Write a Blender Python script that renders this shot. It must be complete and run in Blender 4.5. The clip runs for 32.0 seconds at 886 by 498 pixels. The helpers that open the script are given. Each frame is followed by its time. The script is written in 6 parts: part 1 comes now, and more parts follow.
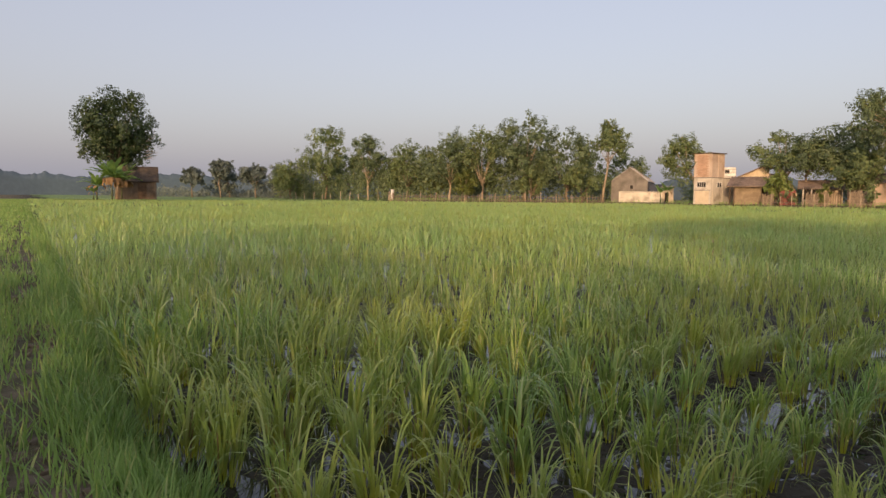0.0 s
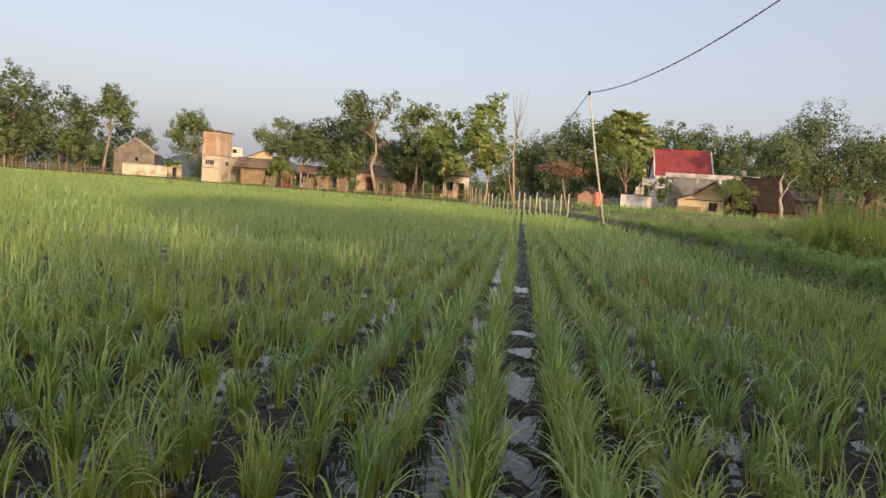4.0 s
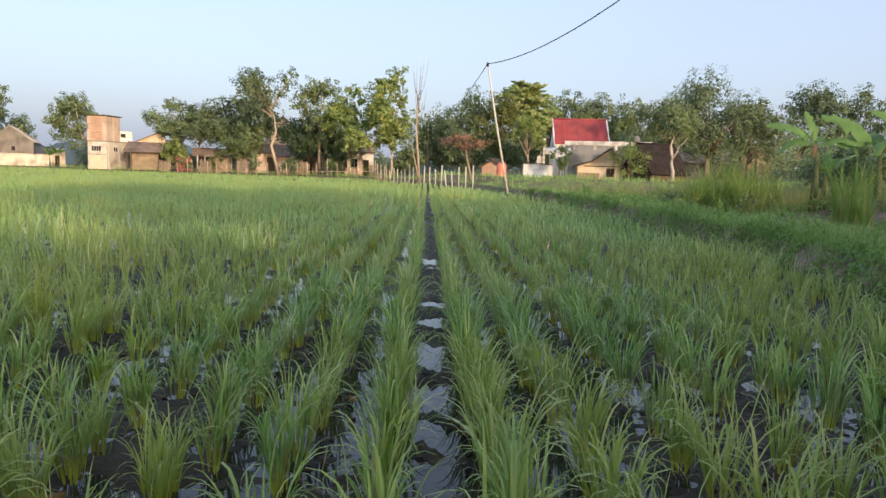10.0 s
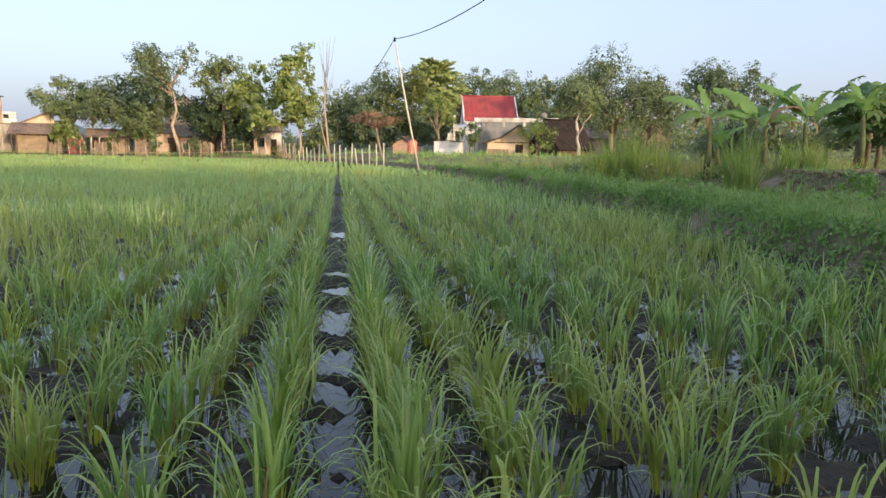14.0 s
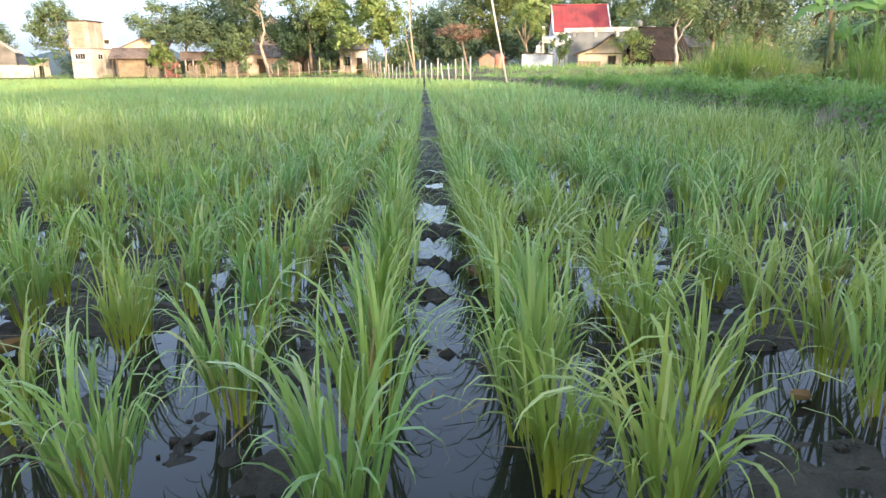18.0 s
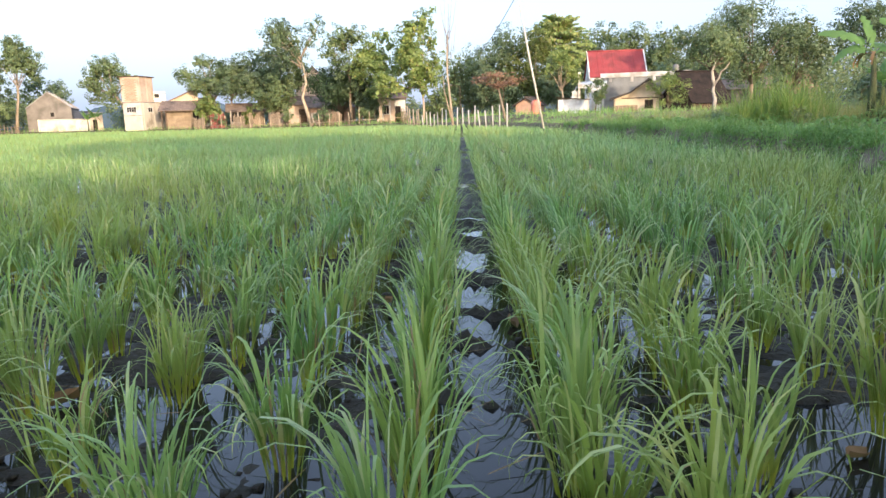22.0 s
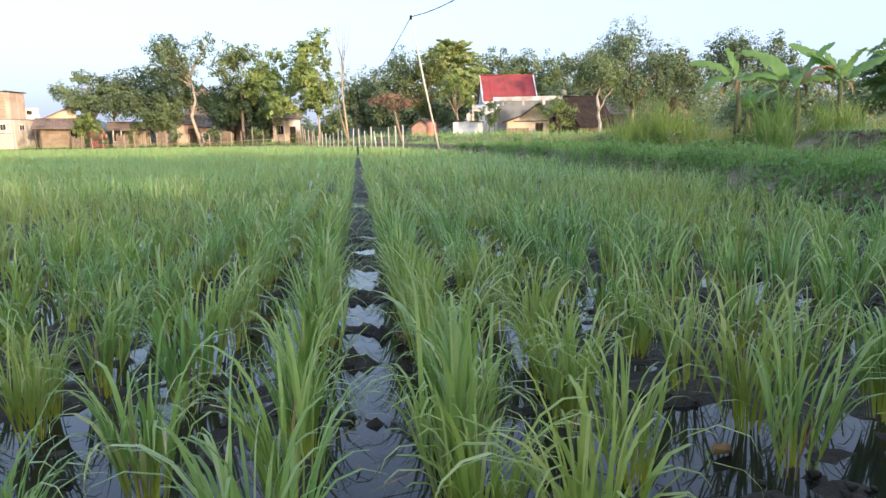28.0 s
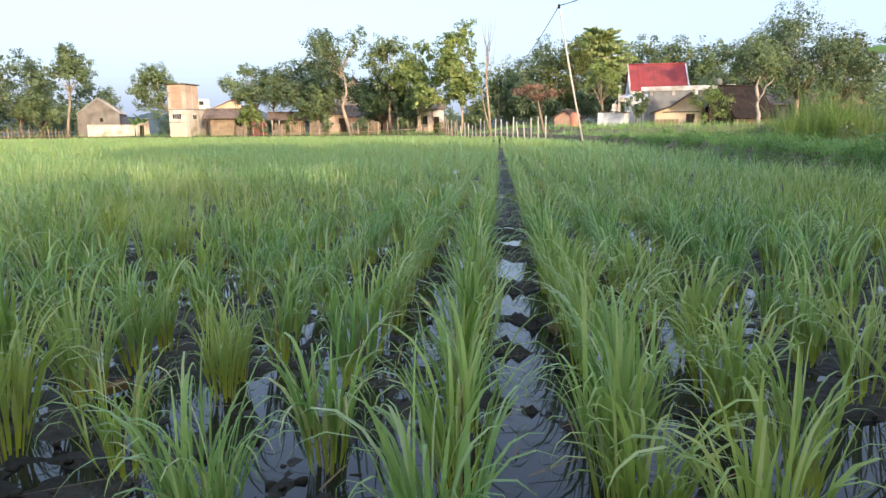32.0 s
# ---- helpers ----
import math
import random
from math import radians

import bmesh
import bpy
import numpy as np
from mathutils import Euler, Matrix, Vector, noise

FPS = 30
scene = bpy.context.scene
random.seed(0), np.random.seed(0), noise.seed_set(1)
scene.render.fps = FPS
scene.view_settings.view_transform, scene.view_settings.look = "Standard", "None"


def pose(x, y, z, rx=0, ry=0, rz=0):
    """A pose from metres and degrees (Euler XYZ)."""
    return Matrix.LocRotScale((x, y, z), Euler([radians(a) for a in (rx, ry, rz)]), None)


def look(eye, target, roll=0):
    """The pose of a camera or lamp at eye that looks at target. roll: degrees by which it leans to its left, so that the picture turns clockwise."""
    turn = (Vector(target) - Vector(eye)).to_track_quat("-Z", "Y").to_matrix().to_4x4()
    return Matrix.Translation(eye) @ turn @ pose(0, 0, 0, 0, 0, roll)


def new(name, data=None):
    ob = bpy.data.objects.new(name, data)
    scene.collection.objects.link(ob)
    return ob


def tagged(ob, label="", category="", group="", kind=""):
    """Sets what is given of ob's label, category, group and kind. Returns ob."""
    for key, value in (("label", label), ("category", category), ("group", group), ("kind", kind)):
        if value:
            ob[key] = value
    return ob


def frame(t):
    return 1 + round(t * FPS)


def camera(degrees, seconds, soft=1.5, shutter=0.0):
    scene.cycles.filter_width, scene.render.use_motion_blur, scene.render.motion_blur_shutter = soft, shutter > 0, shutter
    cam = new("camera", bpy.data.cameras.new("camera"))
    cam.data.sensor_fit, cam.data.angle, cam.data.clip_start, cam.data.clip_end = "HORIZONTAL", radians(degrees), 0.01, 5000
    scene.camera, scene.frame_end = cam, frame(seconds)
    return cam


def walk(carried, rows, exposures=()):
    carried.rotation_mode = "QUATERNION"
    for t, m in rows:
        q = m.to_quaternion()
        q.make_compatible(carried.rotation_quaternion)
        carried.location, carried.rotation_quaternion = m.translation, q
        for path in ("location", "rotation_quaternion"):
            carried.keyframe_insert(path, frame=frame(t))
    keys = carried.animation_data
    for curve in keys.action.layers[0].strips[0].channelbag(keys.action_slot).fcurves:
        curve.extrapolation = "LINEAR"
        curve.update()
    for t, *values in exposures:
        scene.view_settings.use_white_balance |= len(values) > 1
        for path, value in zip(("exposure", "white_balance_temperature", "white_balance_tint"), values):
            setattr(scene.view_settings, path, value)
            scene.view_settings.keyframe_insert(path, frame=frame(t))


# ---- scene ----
cam = camera(65.1, 32.0)
PATH = [
    (0, (-0.327, -0.133, 1.08), (-1.742, 1.272, 0.928), 0.5),
    (0.5, (-0.311, -0.102, 1.095), (-1.53, 1.478, 0.952), 1.8),
    (1, (-0.285, -0.053, 1.099), (-1.3, 1.667, 0.98), 1.5),
    (1.5, (-0.254, -0.032, 1.102), (-1.156, 1.75, 1.013), 1.6),
    (2, (-0.226, 0.009, 1.098), (-0.955, 1.871, 1.032), 1.7),
    (2.5, (-0.186, 0.006, 1.089), (-0.828, 1.899, 1.044), 2.5),
    (3, (-0.156, 0.011, 1.071), (-0.705, 1.932, 0.99), 4.0),
    (3.5, (-0.14, 0.053, 1.046), (-0.474, 2.019, 0.892), 4.8),
    (4, (-0.139, 0.079, 1.042), (-0.352, 2.061, 0.882), 4.2),
    (4.5, (-0.121, 0.092, 1.045), (-0.286, 2.078, 0.87), 3.1),
    (6.5, (-0.083, 0.11, 1.04), (0.034, 2.102, 0.895), 1.6),
    (7, (-0.091, 0.121, 1.034), (0.044, 2.11, 0.873), 2.0),
    (7.5, (-0.096, 0.121, 1.029), (0.02, 2.11, 0.849), 2.2),
    (8, (-0.096, 0.122, 1.031), (0.016, 2.11, 0.846), 1.8),
    (8.5, (-0.098, 0.122, 1.027), (-0.002, 2.11, 0.83), 1.7),
    (9, (-0.101, 0.125, 1.024), (-0.017, 2.113, 0.822), 1.3),
    (9.5, (-0.103, 0.119, 1.02), (-0.033, 2.107, 0.811), 1.4),
    (10, (-0.111, 0.12, 1.019), (-0.06, 2.108, 0.803), 1.7),
    (10.5, (-0.122, 0.116, 1.015), (-0.113, 2.104, 0.789), 2.1),
    (11, (-0.125, 0.112, 1.018), (-0.146, 2.099, 0.789), 2.2),
    (11.5, (-0.125, 0.107, 1.019), (-0.158, 2.096, 0.812), 1.6),
    (12, (-0.12, 0.109, 1.022), (-0.142, 2.1, 0.829), 0.8),
    (12.5, (-0.114, 0.11, 1.026), (-0.123, 2.1, 0.834), 0.3),
    (13, (-0.085, 0.113, 1.027), (-0.025, 2.103, 0.838), 0.0),
    (13.5, (-0.047, 0.108, 1.007), (0.243, 2.079, 0.829), 1.6),
    (14, (-0.039, 0.147, 0.924), (0.258, 2.107, 0.654), 0.9),
    (14.5, (-0.065, 0.193, 0.8), (0.206, 2.149, 0.477), 0.9),
    (15, (-0.076, 0.2, 0.727), (0.053, 2.165, 0.375), -0.8),
    (15.5, (-0.083, 0.206, 0.684), (0.047, 2.165, 0.303), 0.5),
    (17.5, (-0.089, 0.382, 0.712), (0.019, 2.318, 0.22), -0.7),
    (18, (-0.095, 0.382, 0.708), (-0.046, 2.319, 0.213), -0.5),
    (18.5, (-0.095, 0.377, 0.712), (-0.055, 2.315, 0.218), -0.7),
    (19, (-0.099, 0.375, 0.712), (-0.065, 2.315, 0.227), -0.7),
    (19.5, (-0.102, 0.373, 0.712), (-0.08, 2.314, 0.23), -0.4),
    (20, (-0.103, 0.372, 0.716), (-0.08, 2.315, 0.241), -0.3),
    (20.5, (-0.101, 0.372, 0.715), (-0.06, 2.315, 0.241), -0.2),
    (21, (-0.1, 0.374, 0.715), (-0.061, 2.314, 0.229), -0.5),
    (21.5, (-0.105, 0.368, 0.715), (-0.117, 2.307, 0.223), -0.7),
    (22, (-0.108, 0.361, 0.734), (-0.166, 2.326, 0.366), -1.5),
    (22.5, (-0.105, 0.365, 0.719), (-0.113, 2.343, 0.421), -1.2),
    (23, (-0.11, 0.364, 0.708), (-0.079, 2.343, 0.417), -0.5),
    (23.5, (-0.099, 0.374, 0.707), (-0.01, 2.347, 0.392), -1.2),
    (24, (-0.097, 0.372, 0.706), (0.035, 2.346, 0.411), -1.3),
    (24.5, (-0.089, 0.372, 0.704), (0.051, 2.343, 0.399), -1.7),
    (25, (-0.058, 0.376, 0.71), (0.214, 2.333, 0.401), -1.6),
    (25.5, (-0.042, 0.385, 0.714), (0.319, 2.326, 0.395), -1.7),
    (27.5, (-0.057, 0.38, 0.712), (0.222, 2.334, 0.389), -1.2),
    (28, (-0.063, 0.377, 0.712), (0.171, 2.338, 0.397), -1.0),
    (28.5, (-0.075, 0.368, 0.71), (0.087, 2.336, 0.389), -0.7),
    (29, (-0.084, 0.364, 0.708), (0.032, 2.334, 0.383), -0.5),
    (29.5, (-0.092, 0.359, 0.71), (-0.026, 2.332, 0.39), -0.6),
    (30, (-0.105, 0.351, 0.709), (-0.104, 2.326, 0.39), -0.7),
    (30.5, (-0.11, 0.349, 0.709), (-0.146, 2.322, 0.384), -0.9),
    (31, (-0.119, 0.347, 0.711), (-0.191, 2.319, 0.382), -0.8),
    (31.5, (-0.123, 0.335, 0.715), (-0.234, 2.303, 0.374), -0.7),
    (32, (-0.129, 0.332, 0.722), (-0.287, 2.297, 0.386), -0.6),
]
walk(cam, [(t, look(eye, target, roll)) for t, eye, target, roll in PATH], exposures=[(0, -0.24, 7600, 21), (1.5, -0.25, 7700, 21), (3, -0.39, 8000, 21), (4, -0.06, 7300, 17), (6.5, 0.18, 6450, 13), (12, 0.26, 6450, 13), (13, 0.18, 6450, 13), (15, 0.66, 6350, 12), (16.5, 0.92, 6150, 10), (17.5, 1.12, 6050, 9), (20.5, 1.13, 6050, 9), (22.5, 0.72, 5950, 12), (24, 0.64, 5950, 12), (25.5, 0.69, 5950, 13), (27, 0.74, 5950, 13), (32, 0.63, 5950, 12)])

SUN_ELEV, SUN_X, SUN_Y = 11.0, 0.47, -0.88

# world: hazy morning sky, low sun behind the camera
world = bpy.data.worlds.new("sky")
scene.world = world
world.use_nodes = True
wn = world.node_tree.nodes
sky = wn.new("ShaderNodeTexSky")
sky.sky_type = "NISHITA"
sky.sun_disc = False
sky.sun_elevation = radians(SUN_ELEV)
sky.sun_rotation = math.atan2(SUN_X, SUN_Y)
sky.air_density, sky.dust_density, sky.ozone_density = 1.0, 5.0, 1.0
dim = wn.new("ShaderNodeMix")
dim.data_type, dim.blend_type = "RGBA", "MULTIPLY"
dim.inputs[0].default_value = 1.0
dim.inputs[7].default_value = (0.40, 0.415, 0.44, 1)
world.node_tree.links.new(sky.outputs[0], dim.inputs[6])
haze = wn.new("ShaderNodeMix")
haze.data_type = "RGBA"
haze.inputs[0].default_value = 0.66
haze.inputs[7].default_value = (0.505, 0.585, 0.76, 1)
world.node_tree.links.new(dim.outputs[2], haze.inputs[6])
world.node_tree.links.new(haze.outputs[2], wn["Background"].inputs["Color"])
wn["Background"].inputs["Strength"].default_value = 1.0

sun_data = bpy.data.lights.new("sun", "SUN")
sun_data.energy, sun_data.angle, sun_data.color = 2.85, radians(1.0), (1.0, 0.74, 0.47)
sun = new("sun", sun_data)
sun.matrix_world = look((0, 0, 30), (-SUN_X * 30, -SUN_Y * 30, 30 - 30 * math.tan(radians(SUN_ELEV))))


# ---- materials ----
def material(name, rough=0.8, spec=0.3):
    m = bpy.data.materials.new(name)
    m.use_nodes = True
    n, l = m.node_tree.nodes, m.node_tree.links
    b = n["Principled BSDF"]
    b.inputs["Roughness"].default_value = rough
    b.inputs["Specular IOR Level"].default_value = spec
    return m, n, l, b


def ramp(n, stops):
    r = n.new("ShaderNodeValToRGB")
    while len(r.color_ramp.elements) < len(stops):
        r.color_ramp.elements.new(0.5)
    for e, (p, c) in zip(r.color_ramp.elements, stops):
        e.position, e.color = p, (*c, 1)
    return r


def noise_node(n, l, scale, detail=4, coord="Object"):
    tc = n.new("ShaderNodeTexCoord")
    t = n.new("ShaderNodeTexNoise")
    t.inputs["Scale"].default_value, t.inputs["Detail"].default_value = scale, detail
    l.new(tc.outputs[coord], t.inputs["Vector"])
    return t


def mixed(n, l, a, b, fac, mode="MIX"):
    x = n.new("ShaderNodeMix")
    x.data_type, x.blend_type = "RGBA", mode
    for value, socket in ((fac, x.inputs[0]), (a, x.inputs[6]), (b, x.inputs[7])):
        if isinstance(value, (int, float)):
            socket.default_value = value
        elif isinstance(value, tuple):
            socket.default_value = (*value, 1)
        else:
            l.new(value, socket)
    return x.outputs[2]


def surface(name, c0, c1, scale=3.0, rough=0.85, bump=0.3, fine=40.0, stain=None, stain_scale=0.6, spec=0.3, metal=0.0):
    """A matt or satin surface with grain, larger patches and optional stains."""
    m, n, l, b = material(name, rough, spec)
    big, small = noise_node(n, l, scale, 5), noise_node(n, l, fine, 3)
    r = ramp(n, [(0.3, c0), (0.7, c1)])
    l.new(big.outputs["Fac"], r.inputs["Fac"])
    col = mixed(n, l, r.outputs["Color"], small.outputs["Fac"], 0.22, "OVERLAY")
    if stain:
        s = noise_node(n, l, stain_scale, 6)
        sr = ramp(n, [(0.48, (0, 0, 0)), (0.66, (1, 1, 1))])
        l.new(s.outputs["Fac"], sr.inputs["Fac"])
        col = mixed(n, l, col, stain, sr.outputs["Color"])
    oi = n.new("ShaderNodeObjectInfo")
    hv = n.new("ShaderNodeHueSaturation")
    mr = n.new("ShaderNodeMapRange")
    mr.inputs["To Min"].default_value, mr.inputs["To Max"].default_value = 0.88, 1.12
    l.new(oi.outputs["Random"], mr.inputs["Value"])
    l.new(mr.outputs["Result"], hv.inputs["Value"])
    l.new(col, hv.inputs["Color"])
    l.new(hv.outputs["Color"], b.inputs["Base Color"])
    b.inputs["Metallic"].default_value = metal
    bp = n.new("ShaderNodeBump")
    bp.inputs["Strength"].default_value, bp.inputs["Distance"].default_value = bump, 0.02
    l.new(small.outputs["Fac"], bp.inputs["Height"])
    l.new(bp.outputs["Normal"], b.inputs["Normal"])
    return m


def leafy(name, dark, light, odd, odd_share=0.12, rough=0.5, through_leaf=0.35, patch=0.5, blend=0.45, base=None, base_top=0.1, sere=None, tints=None, spec=0.45):
    """Foliage: each leaf has its own tone, patches differ, some leaves are of an odd colour, light shines through."""
    m, n, l, b = material(name, rough, spec)
    geo = n.new("ShaderNodeNewGeometry")
    r = ramp(n, [(0.0, dark), (1.0 - odd_share - 0.02, light), (1.0 - odd_share + 0.03, odd)])
    l.new(geo.outputs["Random Per Island"], r.inputs["Fac"])
    tc = n.new("ShaderNodeNewGeometry")
    t = n.new("ShaderNodeTexNoise")
    t.inputs["Scale"].default_value, t.inputs["Detail"].default_value = patch, 4
    l.new(tc.outputs["Position"], t.inputs["Vector"])
    pr = ramp(n, [(0.3, tuple(0.6 * v for v in dark)), (0.7, tuple(min(1, 1.2 * v) for v in light))])
    l.new(t.outputs["Fac"], pr.inputs["Fac"])
    col = mixed(n, l, r.outputs["Color"], pr.outputs["Color"], blend)
    if sere:
        t3 = n.new("ShaderNodeTexNoise")
        t3.inputs["Scale"].default_value, t3.inputs["Detail"].default_value = 0.55, 5
        l.new(tc.outputs["Position"], t3.inputs["Vector"])
        r3 = ramp(n, [(0.44, (0, 0, 0)), (0.64, (0.75, 0.75, 0.75))])
        l.new(t3.outputs["Fac"], r3.inputs["Fac"])
        col = mixed(n, l, col, sere, r3.outputs["Color"])
    if tints:
        info = n.new("ShaderNodeObjectInfo")
        tint = ramp(n, [(0.0, tints[0]), (0.45, (1, 1, 1)), (0.6, (1, 1, 1)), (1.0, tints[1])])
        l.new(info.outputs["Random"], tint.inputs["Fac"])
        col = mixed(n, l, col, tint.outputs["Color"], 1.0, "MULTIPLY")
    if base:
        sep = n.new("ShaderNodeSeparateXYZ")
        l.new(tc.outputs["Position"], sep.inputs[0])
        mr = n.new("ShaderNodeMapRange")
        mr.inputs["From Min"].default_value, mr.inputs["From Max"].default_value = 0.02, base_top
        mr.inputs["To Min"].default_value, mr.inputs["To Max"].default_value = 1.0, 0.0
        l.new(sep.outputs["Z"], mr.inputs["Value"])
        col = mixed(n, l, col, base, mr.outputs["Result"])
    l.new(col, b.inputs["Base Color"])
    tr = n.new("ShaderNodeBsdfTranslucent")
    l.new(mixed(n, l, col, (0.45, 0.6, 0.08), 0.25), tr.inputs["Color"])
    mx = n.new("ShaderNodeMixShader")
    mx.inputs[0].default_value = through_leaf
    l.new(b.outputs[0], mx.inputs[1])
    l.new(tr.outputs[0], mx.inputs[2])
    l.new(mx.outputs[0], n["Material Output"].inputs["Surface"])
    return m


RICE = leafy("rice_leaf", (0.075, 0.18, 0.045), (0.43, 0.64, 0.19), (0.76, 0.76, 0.42), 0.17, 0.34, 0.36, 0.7, 0.26, base=(0.50, 0.52, 0.05), base_top=0.12, sere=(0.44, 0.48, 0.12), tints=((0.78, 0.90, 0.92), (1.0, 0.97, 0.66)), spec=0.58)
RICE_ROWS = leafy("rice_leaf_rows", (0.09, 0.20, 0.052), (0.47, 0.69, 0.21), (0.76, 0.76, 0.42), 0.17, 0.34, 0.36, 0.7, 0.26, base=(0.50, 0.52, 0.05), base_top=0.12, sere=(0.44, 0.48, 0.12), spec=0.58)
# Narrower tones than near rice, with distance haze put into the paler colour.
RICE_CANOPY_HAZED = leafy("rice_leaf_canopy_hazed", (0.22, 0.41, 0.13), (0.44, 0.66, 0.235), (0.64, 0.70, 0.38), 0.12, 0.34, 0.36, 0.45, spec=0.65, sere=(0.42, 0.47, 0.12))
LEAF_BRIGHT = leafy("weed_leaf", (0.10, 0.22, 0.05), (0.25, 0.42, 0.10), (0.38, 0.40, 0.13), 0.1, 0.4, 0.35, 1.0)
DRY_GRASS = leafy("dry_grass", (0.16, 0.20, 0.06), (0.30, 0.31, 0.11), (0.42, 0.33, 0.16), 0.25, 0.5, 0.35, 1.2)
STRAW = leafy("dead_leaf", (0.30, 0.19, 0.08), (0.42, 0.30, 0.14), (0.25, 0.12, 0.05), 0.2, 0.7, 0.2)
GRASS = leafy("bank_grass", (0.125, 0.265, 0.07), (0.32, 0.50, 0.15), (0.52, 0.50, 0.22), 0.12, 0.42, 0.38, 0.8)
REED = leafy("tall_grass", (0.11, 0.21, 0.045), (0.29, 0.41, 0.10), (0.50, 0.46, 0.18), 0.16, 0.45, 0.42, 1.5)
# These two greens are lifted and greyed to carry some distance haze.
LEAF_DARK = leafy("leaf_dark", (0.074, 0.114, 0.062), (0.185, 0.252, 0.128), (0.16, 0.15, 0.05), 0.10, 0.45, 0.2, 0.4)
LEAF_MID = leafy("leaf_mid", (0.095, 0.146, 0.066), (0.225, 0.295, 0.132), (0.24, 0.21, 0.06), 0.12, 0.45, 0.22, 0.4)
LEAF_YELLOW = leafy("leaf_yellowing", (0.065, 0.11, 0.028), (0.18, 0.21, 0.06), (0.29, 0.24, 0.08), 0.14, 0.45, 0.26, 0.4)
# Grey-blue leaves: the haze of distance is painted into this colour.
LEAF_HAZED = leafy("leaf_far_hazed", (0.115, 0.155, 0.15), (0.165, 0.205, 0.185), (0.19, 0.21, 0.17), 0.1, 0.8, 0.1, 0.08)
LEAF_MANGO = leafy("leaf_mango", (0.022, 0.05, 0.024), (0.075, 0.12, 0.052), (0.10, 0.13, 0.05), 0.05, 0.45, 0.15, 0.5)
DEAD_LEAF = leafy("dry_banana_leaf", (0.16, 0.095, 0.045), (0.33, 0.20, 0.095), (0.38, 0.27, 0.14), 0.2, 0.8, 0.15, 2.0)
EARTH = surface("crumbled_earth", (0.11, 0.085, 0.062), (0.22, 0.17, 0.125), 4, 0.95, 0.5, 40)
LEAF_TEAK = leafy("leaf_teak", (0.13, 0.21, 0.06), (0.35, 0.43, 0.14), (0.44, 0.36, 0.12), 0.12, 0.5, 0.3, 0.5)
LEAF_RUST = leafy("leaf_rust", (0.20, 0.10, 0.065), (0.33, 0.18, 0.12), (0.26, 0.19, 0.12), 0.2, 0.7, 0.15)
# Far woods: blue distance haze painted into the base colour.
BACKDROP = surface("haze_painted_woods", (0.062, 0.10, 0.145), (0.078, 0.12, 0.168), 0.05, 0.95, 0.1, 0.8)
ROOF_OLD = surface("mossy_old_tile", (0.055, 0.045, 0.04), (0.11, 0.09, 0.075), 2, 0.9, 0.4, 20)
BANANA = leafy("banana_leaf", (0.115, 0.245, 0.068), (0.24, 0.40, 0.12), (0.33, 0.40, 0.14), 0.1, 0.42, 0.45, 2.2)
BARK = surface("bark", (0.16, 0.12, 0.085), (0.30, 0.24, 0.18), 2.0, 0.9, 0.6, 25)
BARK_PALE = surface("bark_pale", (0.34, 0.26, 0.18), (0.52, 0.42, 0.31), 1.5, 0.9, 0.5, 20)
BARK_WHITE = surface("bark_white", (0.34, 0.30, 0.26), (0.52, 0.46, 0.40), 1.5, 0.9, 0.4, 20)
BAMBOO = surface("weathered_bamboo", (0.48, 0.44, 0.38), (0.66, 0.61, 0.54), 3, 0.75, 0.3, 30)
WOOD_DARK = surface("dark_wood", (0.07, 0.045, 0.03), (0.15, 0.10, 0.065), 3, 0.85, 0.3, 30)
WOOD_MID = surface("weathered_wood", (0.10, 0.08, 0.062), (0.19, 0.15, 0.115), 1.5, 0.85, 0.3, 18, stain=(0.10, 0.075, 0.055), stain_scale=0.9)
PLANK = surface("plank_wall", (0.22, 0.165, 0.115), (0.36, 0.28, 0.195), 1.5, 0.85, 0.3, 18, stain=(0.2, 0.15, 0.1), stain_scale=0.9)
BRICK = surface("brick", (0.42, 0.26, 0.18), (0.55, 0.36, 0.26), 3, 0.9, 0.4, 25, stain=(0.46, 0.33, 0.24))
BRICK_PALE = surface("rendered_brick", (0.54, 0.42, 0.33), (0.66, 0.53, 0.43), 1.2, 0.9, 0.3, 25, stain=(0.42, 0.30, 0.22))
PLASTER = surface("old_white_plaster", (0.62, 0.56, 0.47), (0.76, 0.70, 0.61), 1.0, 0.85, 0.2, 25, stain=(0.42, 0.37, 0.30), stain_scale=0.8)
WHITE = surface("white_paint", (0.70, 0.69, 0.66), (0.82, 0.81, 0.78), 1.0, 0.6, 0.1, 30, stain=(0.42, 0.38, 0.33), stain_scale=0.8)
CREAM = surface("cream_plaster", (0.60, 0.49, 0.35), (0.72, 0.61, 0.46), 1.0, 0.85, 0.2, 25, stain=(0.5, 0.39, 0.27))
CONCRETE = surface("grey_render", (0.18, 0.162, 0.145), (0.28, 0.255, 0.23), 0.9, 0.9, 0.3, 20, stain=(0.15, 0.135, 0.12), stain_scale=0.7)
CEMENT = surface("cement_block", (0.21, 0.21, 0.205), (0.30, 0.30, 0.29), 1.0, 0.9, 0.3, 25, stain=(0.14, 0.135, 0.13))
TIN = surface("tin_sheet", (0.20, 0.205, 0.21), (0.30, 0.305, 0.31), 1.0, 0.45, 0.1, 15, stain=(0.26, 0.18, 0.13), metal=0.4)
TILE = surface("clay_tile", (0.20, 0.145, 0.115), (0.32, 0.24, 0.19), 2, 0.85, 0.4, 20, stain=(0.09, 0.07, 0.06))
